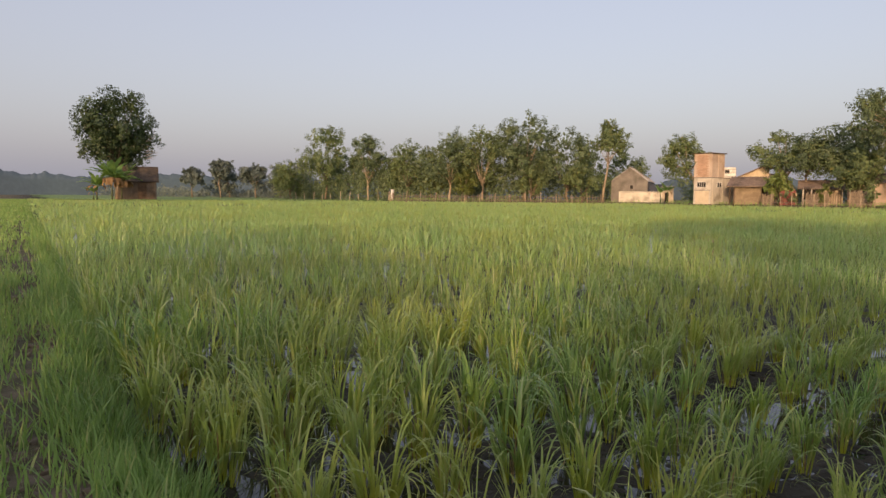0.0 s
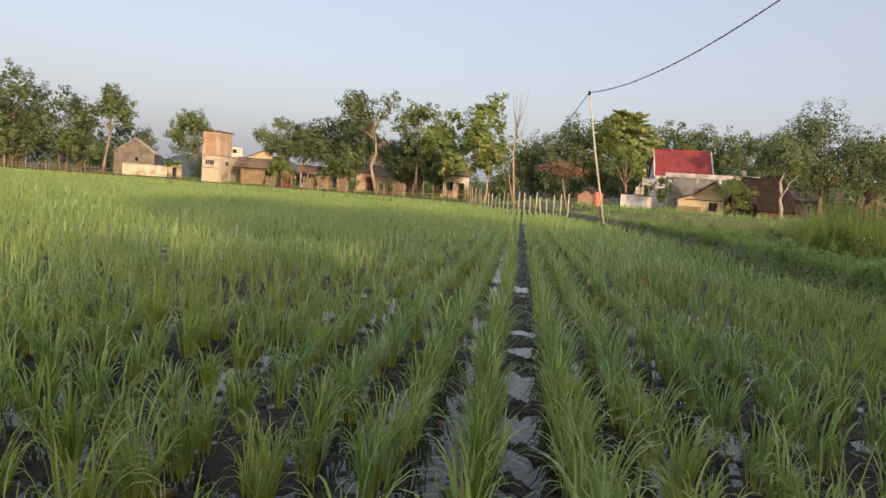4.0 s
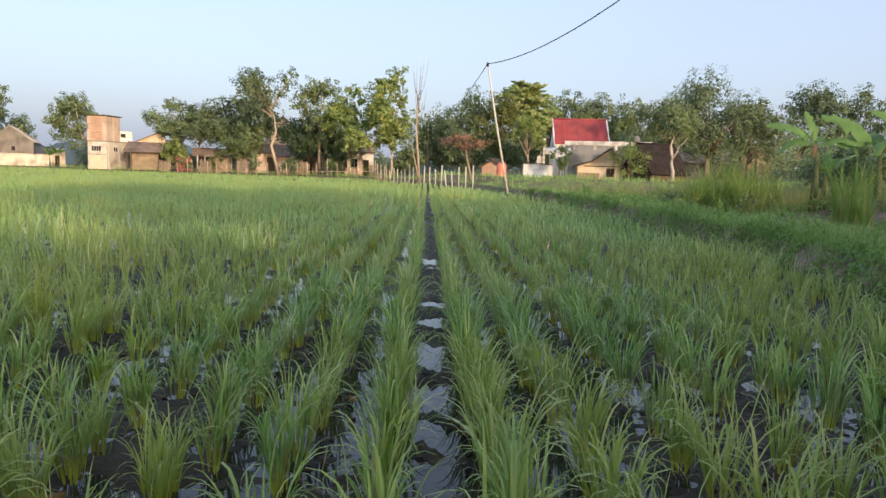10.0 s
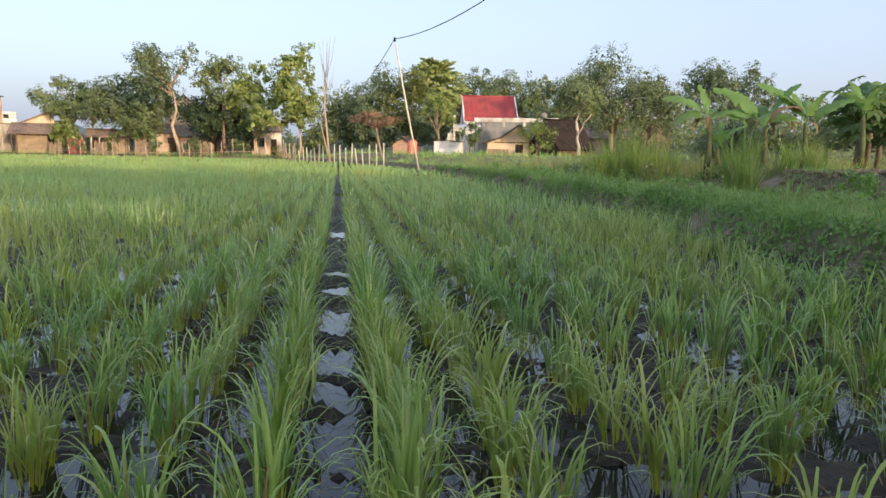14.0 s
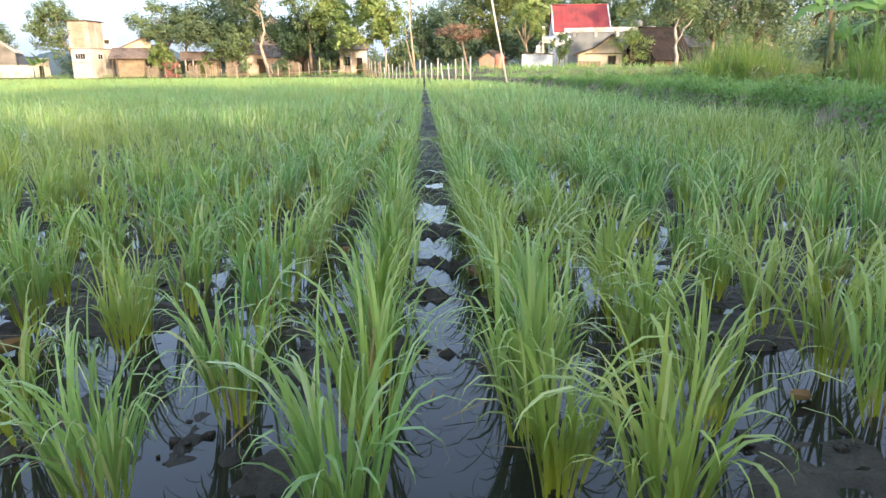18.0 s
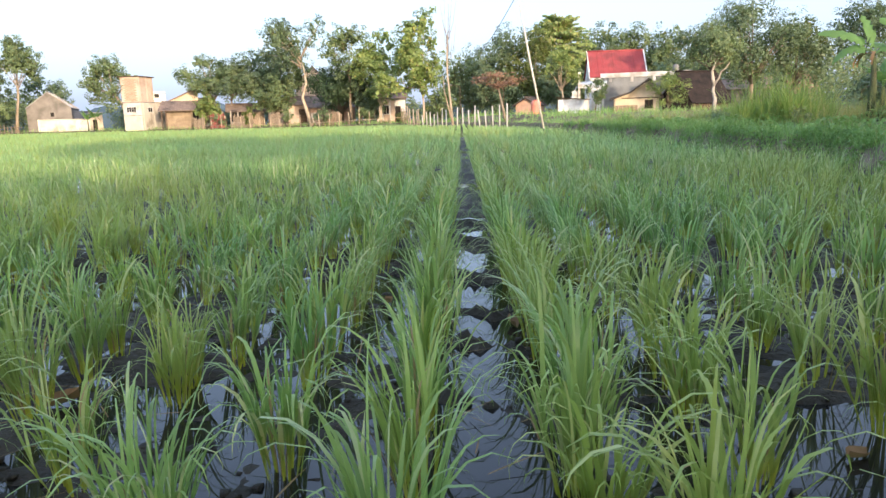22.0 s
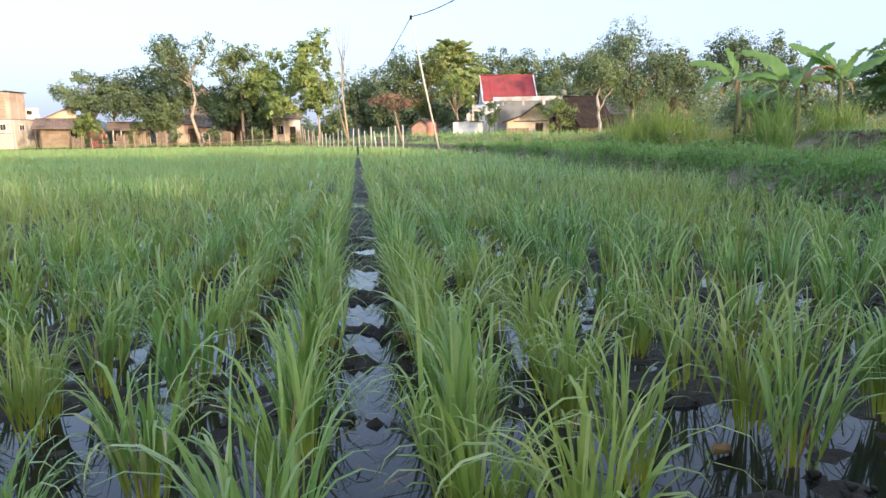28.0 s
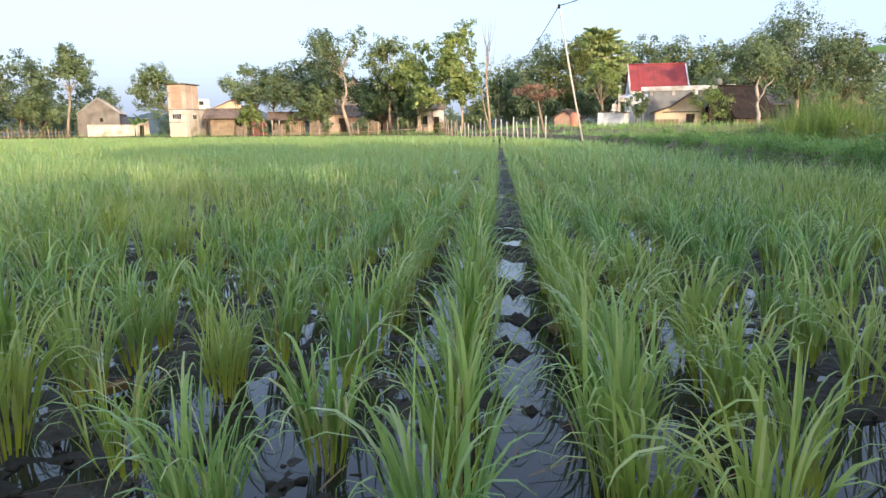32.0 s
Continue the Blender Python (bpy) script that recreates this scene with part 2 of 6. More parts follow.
RED_ROOF = surface("red_metal_tile", (0.27, 0.045, 0.048), (0.34, 0.07, 0.07), 0.8, 0.6, 0.1, 12, stain=(0.21, 0.05, 0.05), stain_scale=0.9)
# Nearly black: the tree's shade on the roof is put into the colour.
THATCH = surface("shaded_old_thatch", (0.014, 0.011, 0.010), (0.036, 0.025, 0.021), 2, 0.95, 0.7, 30)
# Near-black colour that stands in for the shade inside windows and doorways.
DARK = surface("unlit_interior_paint", (0.02, 0.018, 0.016), (0.035, 0.03, 0.026), 2, 0.9, 0.1, 10)
NAVY = surface("dark_sheet", (0.05, 0.055, 0.065), (0.08, 0.085, 0.10), 1, 0.6, 0.1, 10)
ORANGE = surface("orange_plastic", (0.60, 0.20, 0.13), (0.68, 0.26, 0.18), 1, 0.45, 0.05, 10)
CABLE = surface("black_cable", (0.02, 0.02, 0.02), (0.035, 0.035, 0.035), 2, 0.6, 0.05, 20)
MAROON = surface("maroon_paint", (0.20, 0.05, 0.045), (0.28, 0.08, 0.07), 2, 0.7, 0.1, 20)


def soil_material():
    """Wet mud in the paddy, dry earth and grass tint on the raised ground."""
    m, n, l, b = material("soil", 0.6, 0.22)
    geo = n.new("ShaderNodeNewGeometry")
    t = n.new("ShaderNodeTexNoise")
    t.inputs["Scale"].default_value, t.inputs["Detail"].default_value = 5, 8
    l.new(geo.outputs["Position"], t.inputs["Vector"])
    t2 = n.new("ShaderNodeTexNoise")
    t2.inputs["Scale"].default_value, t2.inputs["Detail"].default_value = 32, 8
    l.new(geo.outputs["Position"], t2.inputs["Vector"])
    wet = ramp(n, [(0.3, (0.020, 0.018, 0.013)), (0.7, (0.066, 0.058, 0.043))])
    dry = ramp(n, [(0.35, (0.10, 0.105, 0.05)), (0.5, (0.16, 0.14, 0.085)), (0.64, (0.25, 0.195, 0.14))])
    l.new(t.outputs["Fac"], wet.inputs["Fac"])
    l.new(t.outputs["Fac"], dry.inputs["Fac"])
    sep = n.new("ShaderNodeSeparateXYZ")
    l.new(geo.outputs["Position"], sep.inputs[0])
    mr = n.new("ShaderNodeMapRange")
    mr.inputs["From Min"].default_value, mr.inputs["From Max"].default_value = 0.09, 0.20
    l.new(sep.outputs["Z"], mr.inputs["Value"])
    col = mixed(n, l, wet.outputs["Color"], dry.outputs["Color"], mr.outputs["Result"])
    col = mixed(n, l, col, t2.outputs["Fac"], 0.3, "OVERLAY")
    l.new(col, b.inputs["Base Color"])
    rr = n.new("ShaderNodeMapRange")
    rr.inputs["From Min"].default_value, rr.inputs["From Max"].default_value = 0.0, 0.14
    rr.inputs["To Min"].default_value, rr.inputs["To Max"].default_value = 0.6, 0.95
    l.new(sep.outputs["Z"], rr.inputs["Value"])
    l.new(rr.outputs["Result"], b.inputs["Roughness"])
    bp = n.new("ShaderNodeBump")
    bp.inputs["Strength"].default_value, bp.inputs["Distance"].default_value = 1.0, 0.03
    l.new(t2.outputs["Fac"], bp.inputs["Height"])
    l.new(bp.outputs["Normal"], b.inputs["Normal"])
    return m


SOIL = soil_material()


def water_material():
    m, n, l, b = material("paddy_water", 0.03, 0.65)
    b.inputs["Base Color"].default_value = (0.016, 0.016, 0.014, 1)
    b.inputs["IOR"].default_value = 1.33
    geo = n.new("ShaderNodeNewGeometry")
    t = n.new("ShaderNodeTexNoise")
    t.inputs["Scale"].default_value, t.inputs["Detail"].default_value = 5, 2
    l.new(geo.outputs["Position"], t.inputs["Vector"])
    bp = n.new("ShaderNodeBump")
    bp.inputs["Strength"].default_value, bp.inputs["Distance"].default_value = 0.06, 0.01
    l.new(t.outputs["Fac"], bp.inputs["Height"])
    l.new(bp.outputs["Normal"], b.inputs["Normal"])
    return m


WATER = water_material()


# ---- mesh tools ----
def grid_hash(ix, iy, seed):
    h = (ix.astype(np.int64) * 374761393 + iy.astype(np.int64) * 668265263 + seed * 974711) & 0x7FFFFFFF
    h = ((h ^ (h >> 13)) * 1274126177) & 0x7FFFFFFF
    return ((h ^ (h >> 16)) & 0xFFFF) / 65535.0


def vnoise(x, y, seed=0):
    """Smooth value noise, 0 to 1."""
    ix, iy = np.floor(x), np.floor(y)
    fx, fy = x - ix, y - iy
    fx, fy = fx * fx * (3 - 2 * fx), fy * fy * (3 - 2 * fy)
    a, b = grid_hash(ix, iy, seed), grid_hash(ix + 1, iy, seed)
    c, d = grid_hash(ix, iy + 1, seed), grid_hash(ix + 1, iy + 1, seed)
    return (a * (1 - fx) + b * fx) * (1 - fy) + (c * (1 - fx) + d * fx) * fy


def fbm(x, y, seed=0, octaves=4):
    total, amp = 0.0, 0.5
    for k in range(octaves):
        total = total + amp * (vnoise(x * 2 ** k, y * 2 ** k, seed + k) - 0.5)
        amp *= 0.5
    return total


def smooth(a, b, v):
    t = np.clip((v - a) / (b - a), 0, 1)
    return t * t * (3 - 2 * t)


def raw_mesh(name, verts, quads, mat, shade=False):
    """A mesh of quads from arrays."""
    me = bpy.data.meshes.new(name)
    me.vertices.add(len(verts))
    me.vertices.foreach_set("co", np.asarray(verts, dtype=np.float32).ravel())
    me.loops.add(quads.size)
    me.loops.foreach_set("vertex_index", quads.astype(np.int32).ravel())
    me.polygons.add(len(quads))
    me.polygons.foreach_set("loop_start", np.arange(0, quads.size, 4, dtype=np.int32))
    if shade:
        me.polygons.foreach_set("use_smooth", np.ones(len(quads), dtype=bool))
    me.materials.append(mat)
    me.update(calc_edges=True)
    return me


def blades(base, az, tilt, bend, length, width, levels, rng, droop=1.6, tip=1.0):
    """Arched grass blades as strips: arrays of one value for each blade. Returns vertices and quads."""
    n = len(az)
    s = 1 - (1 - np.linspace(0, 1, levels)) ** tip
    ang = tilt[:, None] + bend[:, None] * s[None, :] ** (droop[:, None] if isinstance(droop, np.ndarray) else droop)
    step = length[:, None] * np.append(np.diff(s), 0)[None, :]
    dr, dz = np.sin(ang) * step, np.cos(ang) * step
    r = np.concatenate([np.zeros((n, 1)), np.cumsum(dr[:, :-1], 1)], 1)
    z = np.concatenate([np.zeros((n, 1)), np.cumsum(dz[:, :-1], 1)], 1)
    prof = np.clip(np.minimum(0.5 + 1.8 * s, 1.0) * (1 - s ** 2.6) ** 0.9, 0.04, 1)
    twist = rng.uniform(-0.7, 0.7, n)
    ca, sa = np.cos(az), np.sin(az)
    wx = -np.sin(az + twist)[:, None] * width[:, None] * prof[None, :] * 0.5
    wy = np.cos(az + twist)[:, None] * width[:, None] * prof[None, :] * 0.5
    cx, cy, cz = base[:, 0:1] + r * ca[:, None], base[:, 1:2] + r * sa[:, None], base[:, 2:3] + z
    left = np.stack([cx - wx, cy - wy, cz], 2)
    right = np.stack([cx + wx, cy + wy, cz], 2)
    verts = np.stack([left, right], 2).reshape(-1, 3)
    one = np.array([[2 * k, 2 * k + 1, 2 * k + 3, 2 * k + 2] for k in range(levels - 1)])
    quads = (one[None] + (np.arange(n) * 2 * levels)[:, None, None]).reshape(-1, 4)
    return verts, quads


def joined(sets):
    vs, qs, k = [], [], 0
    for v, q in sets:
        vs.append(v), qs.append(q + k)
        k += len(v)
    return np.concatenate(vs), np.concatenate(qs)


def leaves(centers, normals, size, rng, ratio=0.55):
    """Kite-shaped leaves at the centres, loosely facing the normals."""
    n = len(centers)
    nn = normals + rng.normal(0, 0.55, (n, 3))
    nn /= np.linalg.norm(nn, axis=1, keepdims=True) + 1e-9
    a = np.cross(nn, rng.normal(0, 1, (n, 3)))
    a /= np.linalg.norm(a, axis=1, keepdims=True) + 1e-9
    b = np.cross(nn, a)
    s = (size * rng.uniform(0.6, 1.35, n))[:, None]
    sag = nn * s * 0.12
    v = np.stack([centers - a * s * 0.5 - sag, centers - b * s * ratio * 0.5 + sag * 0.5, centers + a * s * 0.5 - sag, centers + b * s * ratio * 0.5 + sag * 0.5], 1)
    return v.reshape(-1, 3), np.arange(4 * n).reshape(-1, 4)


def tube(bm, pts, radii, sides=7):
    """A tapered, bent tube with closed ends."""
    rings = []
    pts = [Vector(p) for p in pts]
    for k, (p, r) in enumerate(zip(pts, radii)):
        d = (pts[min(k + 1, len(pts) - 1)] - pts[max(k - 1, 0)]).normalized()
        u = d.orthogonal().normalized() if abs(d.z) < 0.9 else Vector((1, 0, 0)) - d * d.x
        u.normalize()
        w = d.cross(u)
        rings.append([bm.verts.new(p + (u * math.cos(6.2832 * i / sides) + w * math.sin(6.2832 * i / sides)) * r) for i in range(sides)])
    for a, b in zip(rings, rings[1:]):
        for i in range(sides):
            f = bm.faces.new((a[i], a[(i + 1) % sides], b[(i + 1) % sides], b[i]))
            f.smooth = True
    bm.faces.new(rings[0][::-1])
    bm.faces.new(rings[-1])
    return bm


def box(bm, x0, x1, y0, y1, z0, z1, bevel=0.0):
    v = [bm.verts.new((x, y, z)) for x in (x0, x1) for y in (y0, y1) for z in (z0, z1)]
    fs = [bm.faces.new([v[i] for i in f]) for f in ((0, 1, 3, 2), (4, 6, 7, 5), (0, 4, 5, 1), (2, 3, 7, 6), (0, 2, 6, 4), (1, 5, 7, 3))]
    if bevel:
        bmesh.ops.bevel(bm, geom=list({e for f in fs for e in f.edges}), offset=bevel, segments=1, affect="EDGES")
    return bm


def prism(bm, outline, y0, y1):
    """An outline of (x, z) pushed from y0 to y1."""
    a = [bm.verts.new((x, y0, z)) for x, z in outline]
    b = [bm.verts.new((x, y1, z)) for x, z in outline]
    bm.faces.new(a)
    bm.faces.new(b[::-1])
    for i in range(len(a)):
        j = (i + 1) % len(a)
        bm.faces.new((a[j], a[i], b[i], b[j]))
    return bm


def plate(bm, corners, thick):
    """A slab on four corners."""
    c = [Vector(p) for p in corners]
    nrm = (c[1] - c[0]).cross(c[3] - c[0]).normalized() * thick
    a, b = [bm.verts.new(p) for p in c], [bm.verts.new(p - nrm) for p in c]
    bm.faces.new(a)
    bm.faces.new(b[::-1])
    for i in range(4):
        j = (i + 1) % 4
        bm.faces.new((a[j], a[i], b[i], b[j]))
    return bm


def part(name, bm, mat, parent=None, label=""):
    """Links a bmesh, or a ready mesh, as one mesh object under a thing or a part."""
    if isinstance(bm, bmesh.types.BMesh):
        me = bpy.data.meshes.new(name)
        bmesh.ops.recalc_face_normals(bm, faces=bm.faces)
        bm.to_mesh(me)
        bm.free()
        me.materials.append(mat)
    else:
        me = bm
    ob = new(name, me)
    if parent:
        ob.parent = parent
    if label:
        tagged(ob, label)
    return ob


def B():
    return bmesh.new()


def thing(name, x, y, z, turn, label, category, group="", kind=""):
    ob = new(name)
    ob.empty_display_size = 0.1
    ob.matrix_world = pose(x, y, z, 0, 0, turn)
    return tagged(ob, label, category, group, kind)


# ---- ground ----
def bank_x(y):
    """The foot of the grassy bank beside the paddy."""
    return np.interp(y, [-5, 3, 6, 12, 20, 31, 40, 50, 63], [3.3, 3.5, 3.7, 4.2, 4.3, 3.9, 2.9, 0.6, -2.6]) + 0.18 * np.sin(y * 0.9) * np.exp(-np.abs(y - 12) / 30)


def bund_y(x):
    """The edge of the footpath bund that the camera stands on."""
    return np.where(x < -2.0, 0.62 + 0.243 * (-x - 2.0), 0.62 - 0.02 * (x + 2.0)) + 0.06 * np.sin(x * 2.1)


def far_y(x):
    """The village edge of the paddy."""
    return np.interp(x, [-400, -130, -84, -58, -50, -40, -18, -6, -3, 5], [260, 130, 70.5, 91.5, 94, 85.5, 81, 72, 63.5, 62])


def height(x, y):
    near = np.exp(-((np.hypot(x, y) / 16) ** 2))
    lumps = 0.045 * np.abs(fbm(x * 7, y * 7, 9, 3)) + 0.055 * fbm(x * 14, y * 14, 12, 2)
    clod = 0.030 * np.clip(np.abs(fbm(x * 19, y * 19, 18, 2)) * 3.4 - 0.25, 0, 1) * near
    lumps = lumps + clod
    mud = -0.019 + 0.013 * smooth(-0.9, -2.2, x) + 0.008 * smooth(2.6, 4.5, y) + 0.016 * smooth(0.55, 1.1, x) * smooth(1.5, 2.0, y) - 0.005 * smooth(1.8, 1.4, y) + 0.09 * fbm(x * 2.9, y * 2.9, 3, 4) + lumps
    mud = mud * near - 0.02 * (1 - near)
    wy = y + 0.36 * fbm(x * 8, y * 3, 14, 4) + 0.35 * x
    bars = smooth(0.42, 0.7, vnoise(wy * 1.7 + 0.6 * fbm(y * 0.7, x * 3, 79, 3), x * 2.5 + 7, 77)) * smooth(5.6, 6.2, y)
    for yb, wb in ((2.03, 0.075), (2.5, 0.06), (2.92, 0.07), (3.47, 0.10), (4.42, 0.17), (5.1, 0.08), (5.75, 0.07)):
        bars = bars + np.exp(-(((wy - yb) / wb) ** 2))
    trough = -0.027 + 0.034 * bars + 0.9 * lumps * (0.35 + bars) + (0.03 + 0.03 * smooth(3, 7, y)) * fbm(x * 5, y * 5, 15, 3) + 0.02 * smooth(0.06, 0.16, np.abs(x + 0.04)) + 0.018 * smooth(2.6, 4.5, y) + 0.010 * smooth(5, 9, y)
    lane = np.exp(-(((x + 0.04) / 0.14) ** 4)) * (1 - smooth(14, 40, y))
    z = mud * (1 - lane) + trough * lane
    right = smooth(-0.04, 0.16, x - bank_x(y) + 0.12 * fbm(x * 2, y * 2, 23, 3))
    step = 0.29 + 0.16 * np.exp(-((x - bank_x(y) - 0.5) / 0.36) ** 2) + 0.08 * fbm(x * 0.9, y * 0.9, 21, 4)
    step = step + 0.62 * smooth(26, 54, y) * smooth(0.2, 4, x - bank_x(y)) + 0.42 * smooth(8.5, 9.0, x + 0.3 * np.sin(y * 1.7)) * smooth(17, 14.5, y)
    z = z * (1 - right) + step * right
    b = smooth(0.12, -0.25, y - bund_y(x))
    z = z * (1 - b) + (0.16 + 0.06 * fbm(x * 1.5, y * 1.5, 31, 4)) * b
    v = smooth(0, 2.0, y - far_y(x)) * (1 - right)
    return z * (1 - v) + 0.4 * v


def spaced(lo, a, b, hi, fine):
    inner = np.arange(a, b, fine)
    k = np.arange(1, 130)
    grow = np.cumsum(fine * 1.13 ** k)
    up, down = b + grow, a - grow
    up, down = up[up < hi], down[down > lo][::-1]
    mid = lambda v: np.unique(np.round(v, 4))
    return mid(np.concatenate([[lo], down, inner, up, [hi]]))


gx, gy = spaced(-900, -1.9, 2.2, 900, 0.04), spaced(-500, 0.5, 6.0, 1200, 0.045)
extra_x, extra_y = np.arange(-30, 14, 0.8), np.arange(-6, 100, 1.2)
gx = np.unique(np.round(np.concatenate([gx, extra_x, np.arange(-0.5, 0.5, 0.02), np.arange(-14, -1.9, 0.22)]), 3))
gy = np.unique(np.round(np.concatenate([gy, extra_y, np.arange(1.0, 4.6, 0.03)]), 4))
GX, GY = np.meshgrid(gx, gy)
GZ = height(GX, GY)
idx = np.arange(GX.size).reshape(GX.shape)
cells = np.stack([idx[:-1, :-1], idx[:-1, 1:], idx[1:, 1:], idx[1:, :-1]], 2).reshape(-1, 4)
ground = new("ground", raw_mesh("ground", np.stack([GX.ravel(), GY.ravel(), GZ.ravel()], 1), cells, SOIL, True))
tagged(ground, "dark wet paddy mud rising to earthen banks and village ground", "ground", kind="structure")

wx = np.array([-60, -20, -6, 0, 5.0])
wy = np.array([0.2, 4, 10, 30, 60.0])
WX, WY = np.meshgrid(wx, wy)
wi = np.arange(25).reshape(5, 5)
wq = np.stack([wi[:-1, :-1], wi[:-1, 1:], wi[1:, 1:], wi[1:, :-1]], 2).reshape(-1, 4)
water = new("water", raw_mesh("water", np.stack([WX.ravel(), WY.ravel(), np.zeros(25)], 1), wq, WATER))
tagged(water, "still shallow paddy water mirroring the pale morning sky", "water", kind="structure")


# ---- rice ----
STEP = 0.27


def hill_blades(rng, cx, cy, g, tillers, per, levels, wide, sheath=True):
    """Blades and stems of rice hills at cx, cy with growth g: every tiller is a straight sheath that carries arching leaves."""
    m = len(cx) * tillers
    x, y, s = np.repeat(cx, tillers), np.repeat(cy, tillers), np.repeat(g, tillers)
    az = rng.uniform(0, 6.283, m)
    rad = 0.043 * np.sqrt(rng.uniform(0, 1, m)) * s
    lean = np.abs(rng.normal(0.0, 0.07, m)) + 3.6 * rad
    bx, by = x + rad * np.cos(az), y + rad * np.sin(az)
    tall = rng.uniform(0.10, 0.21, m) * s
    stem = blades(np.stack([bx, by, np.full(m, -0.03)], 1), az, lean, rng.uniform(0, 0.1, m), tall + 0.05, np.full(m, 0.0085) * wide, 3, rng)
    n = m * per
    k = lambda v: np.repeat(v, per)
    up = rng.uniform(0.45, 1.0, n) * k(tall)
    px = k(bx) + np.sin(k(lean)) * up * np.cos(k(az))
    py = k(by) + np.sin(k(lean)) * up * np.sin(k(az))
    laz = k(az) + rng.normal(0, 0.8, n)
    tilt = np.clip(k(lean) + np.abs(rng.normal(0.0, 0.09, n)), 0, 0.7)
    grow = rng.uniform(0, 1, n)
    length = (0.13 + 0.22 * grow) * k(s)
    arched = rng.uniform(0, 1, n) < 0.46 + 0.5 * grow
    bend = np.where(arched, rng.uniform(2.1, 4.2, n), rng.uniform(0.0, 0.6, n))
    droop = np.where(arched, rng.uniform(1.8, 4.6, n), 2.0)
    length = length * np.where(arched, 1.28, 0.95)
    leaf = blades(np.stack([px, py, np.cos(k(lean)) * up - 0.03], 1), laz, tilt, bend, length, rng.uniform(0.0036, 0.0112, n) * wide, levels, rng, droop, 1.5)
    return joined([stem, leaf]) if sheath else leaf


def hill(rng, tillers, per, levels, tall=1.0, wide=1.0):
    return hill_blades(rng, np.zeros(1), np.zeros(1), np.full(1, tall), tillers, per, levels, wide)


# the rows on both sides of the channel, and where the hills stand along the front of each
ROWS = {
    -1.95: (0.98, 1.22, 1.5, 1.85, 2.2, 2.5, 2.85, 3.2), -1.57: (1.0, 1.26, 1.5, 1.78, 2.18, 2.44, 2.86, 3.2, 3.6), -1.22: (1.2, 1.46, 1.72, 2.02, 2.28, 2.48, 2.76, 3.1),
    -0.86: (1.64, 2.08, 2.24, 2.38, 2.72, 3.04, 3.25, 3.5), -0.6: (1.37,), -0.53: (1.71, 2.22, 2.46, 2.8, 3.17), -0.23: (1.28, 1.6, 1.9, 2.2, 2.5, 2.84),
    0.12: (1.42, 1.62, 1.84, 2.1, 2.36, 2.6, 2.85), 0.25: (1.28,), 0.43: (1.65, 1.93, 2.18, 2.5, 2.85, 3.2), 0.82: (1.65, 1.87, 2.14, 2.46, 2.76, 3.28, 3.76),
    0.95: (1.3,), 1.19: (1.88, 2.14, 2.45, 3.01), 1.58: (1.83, 2.2, 2.55, 2.88, 3.2),
}
LONE = (-0.6, 0.25, 0.95)


def hill_places():
    """The planted rows, which run along y on both sides of the open channel."""
    rng = np.random.default_rng(5)
    known = sorted(ROWS)
    rows_x = [known[0] - 0.36 * k for k in range(1, 300)] + known + [known[-1] + 0.37 * k for k in range(1, 9)]
    X, Y = [], []
    for x in rows_x:
        front = ROWS.get(x, ())
        start = front[-1] + STEP if front else 0.95 + rng.uniform(0, STEP)
        ys = np.arange(start, 1.0 if x in LONE else 104, STEP)
        ys = np.concatenate([front, ys + rng.normal(0, 0.045, ys.size)])
        X.append(x + rng.normal(0, 0.022, ys.size) + 0.05 * fbm(ys * 0.5, ys * 0 + x * 9, 45, 2) * (ys > 3.8))
        Y.append(ys)
    X, Y = np.concatenate(X), np.concatenate(Y)
    front = (X > -7) & (X < 2.2) & (Y < 5)
    ok = (X < bank_x(Y) - 0.1) & (Y > bund_y(X) + 0.08) & (Y < far_y(X) - 0.3)
    ok &= np.arctan2(X, Y) > radians(-86)
    ok &= (rng.uniform(0, 1, X.size) > 0.05) | front
    D = np.hypot(X, Y)
    return X[ok], Y[ok], D[ok]


def growth(x, y):
    """How tall the rice stands: taller on the side of the footpath's bend, uneven in patches."""
    return 0.80 + 0.36 * fbm(x * 0.6, y * 0.6, 50, 3) + 0.16 * smooth(-1.2, -2.6, x) * smooth(14, 4, y)


HX, HY, HD = hill_places()
rng = np.random.default_rng(11)
variants = []
for k in range(16):
    r = np.random.default_rng(100 + k)
    v, q = hill(r, int(r.integers(14, 24)), 4, 9, r.uniform(0.88, 1.18), r.uniform(1.1, 1.5))
    me = raw_mesh("rice_plant", v, q, RICE)
    dv, dq = hill(r, int(r.integers(1, 4)), 2, 7, 0.8, 0.75)
    me2 = raw_mesh("dead_blade", dv, dq, STRAW)
    variants.append((me, me2))
close = np.argsort(HD)[:290]
near_limit = HD[close[-1]]
for i in close:
    me, me2 = variants[int(rng.integers(0, 16))]
    ob = new("rice_plant", me)
    g = float(growth(HX[i], HY[i]))
    ob.matrix_world = pose(HX[i], HY[i], 0, 0, 0, float(rng.uniform(0, 360))) @ Matrix.Diagonal((g, g, g, 1))
    tagged(ob, "young green rice plant with arching blades in paddy mud", "rice plant", "rice plants in rows")
    part("dead_blade", me2, STRAW, ob, "withered straw-coloured blades")


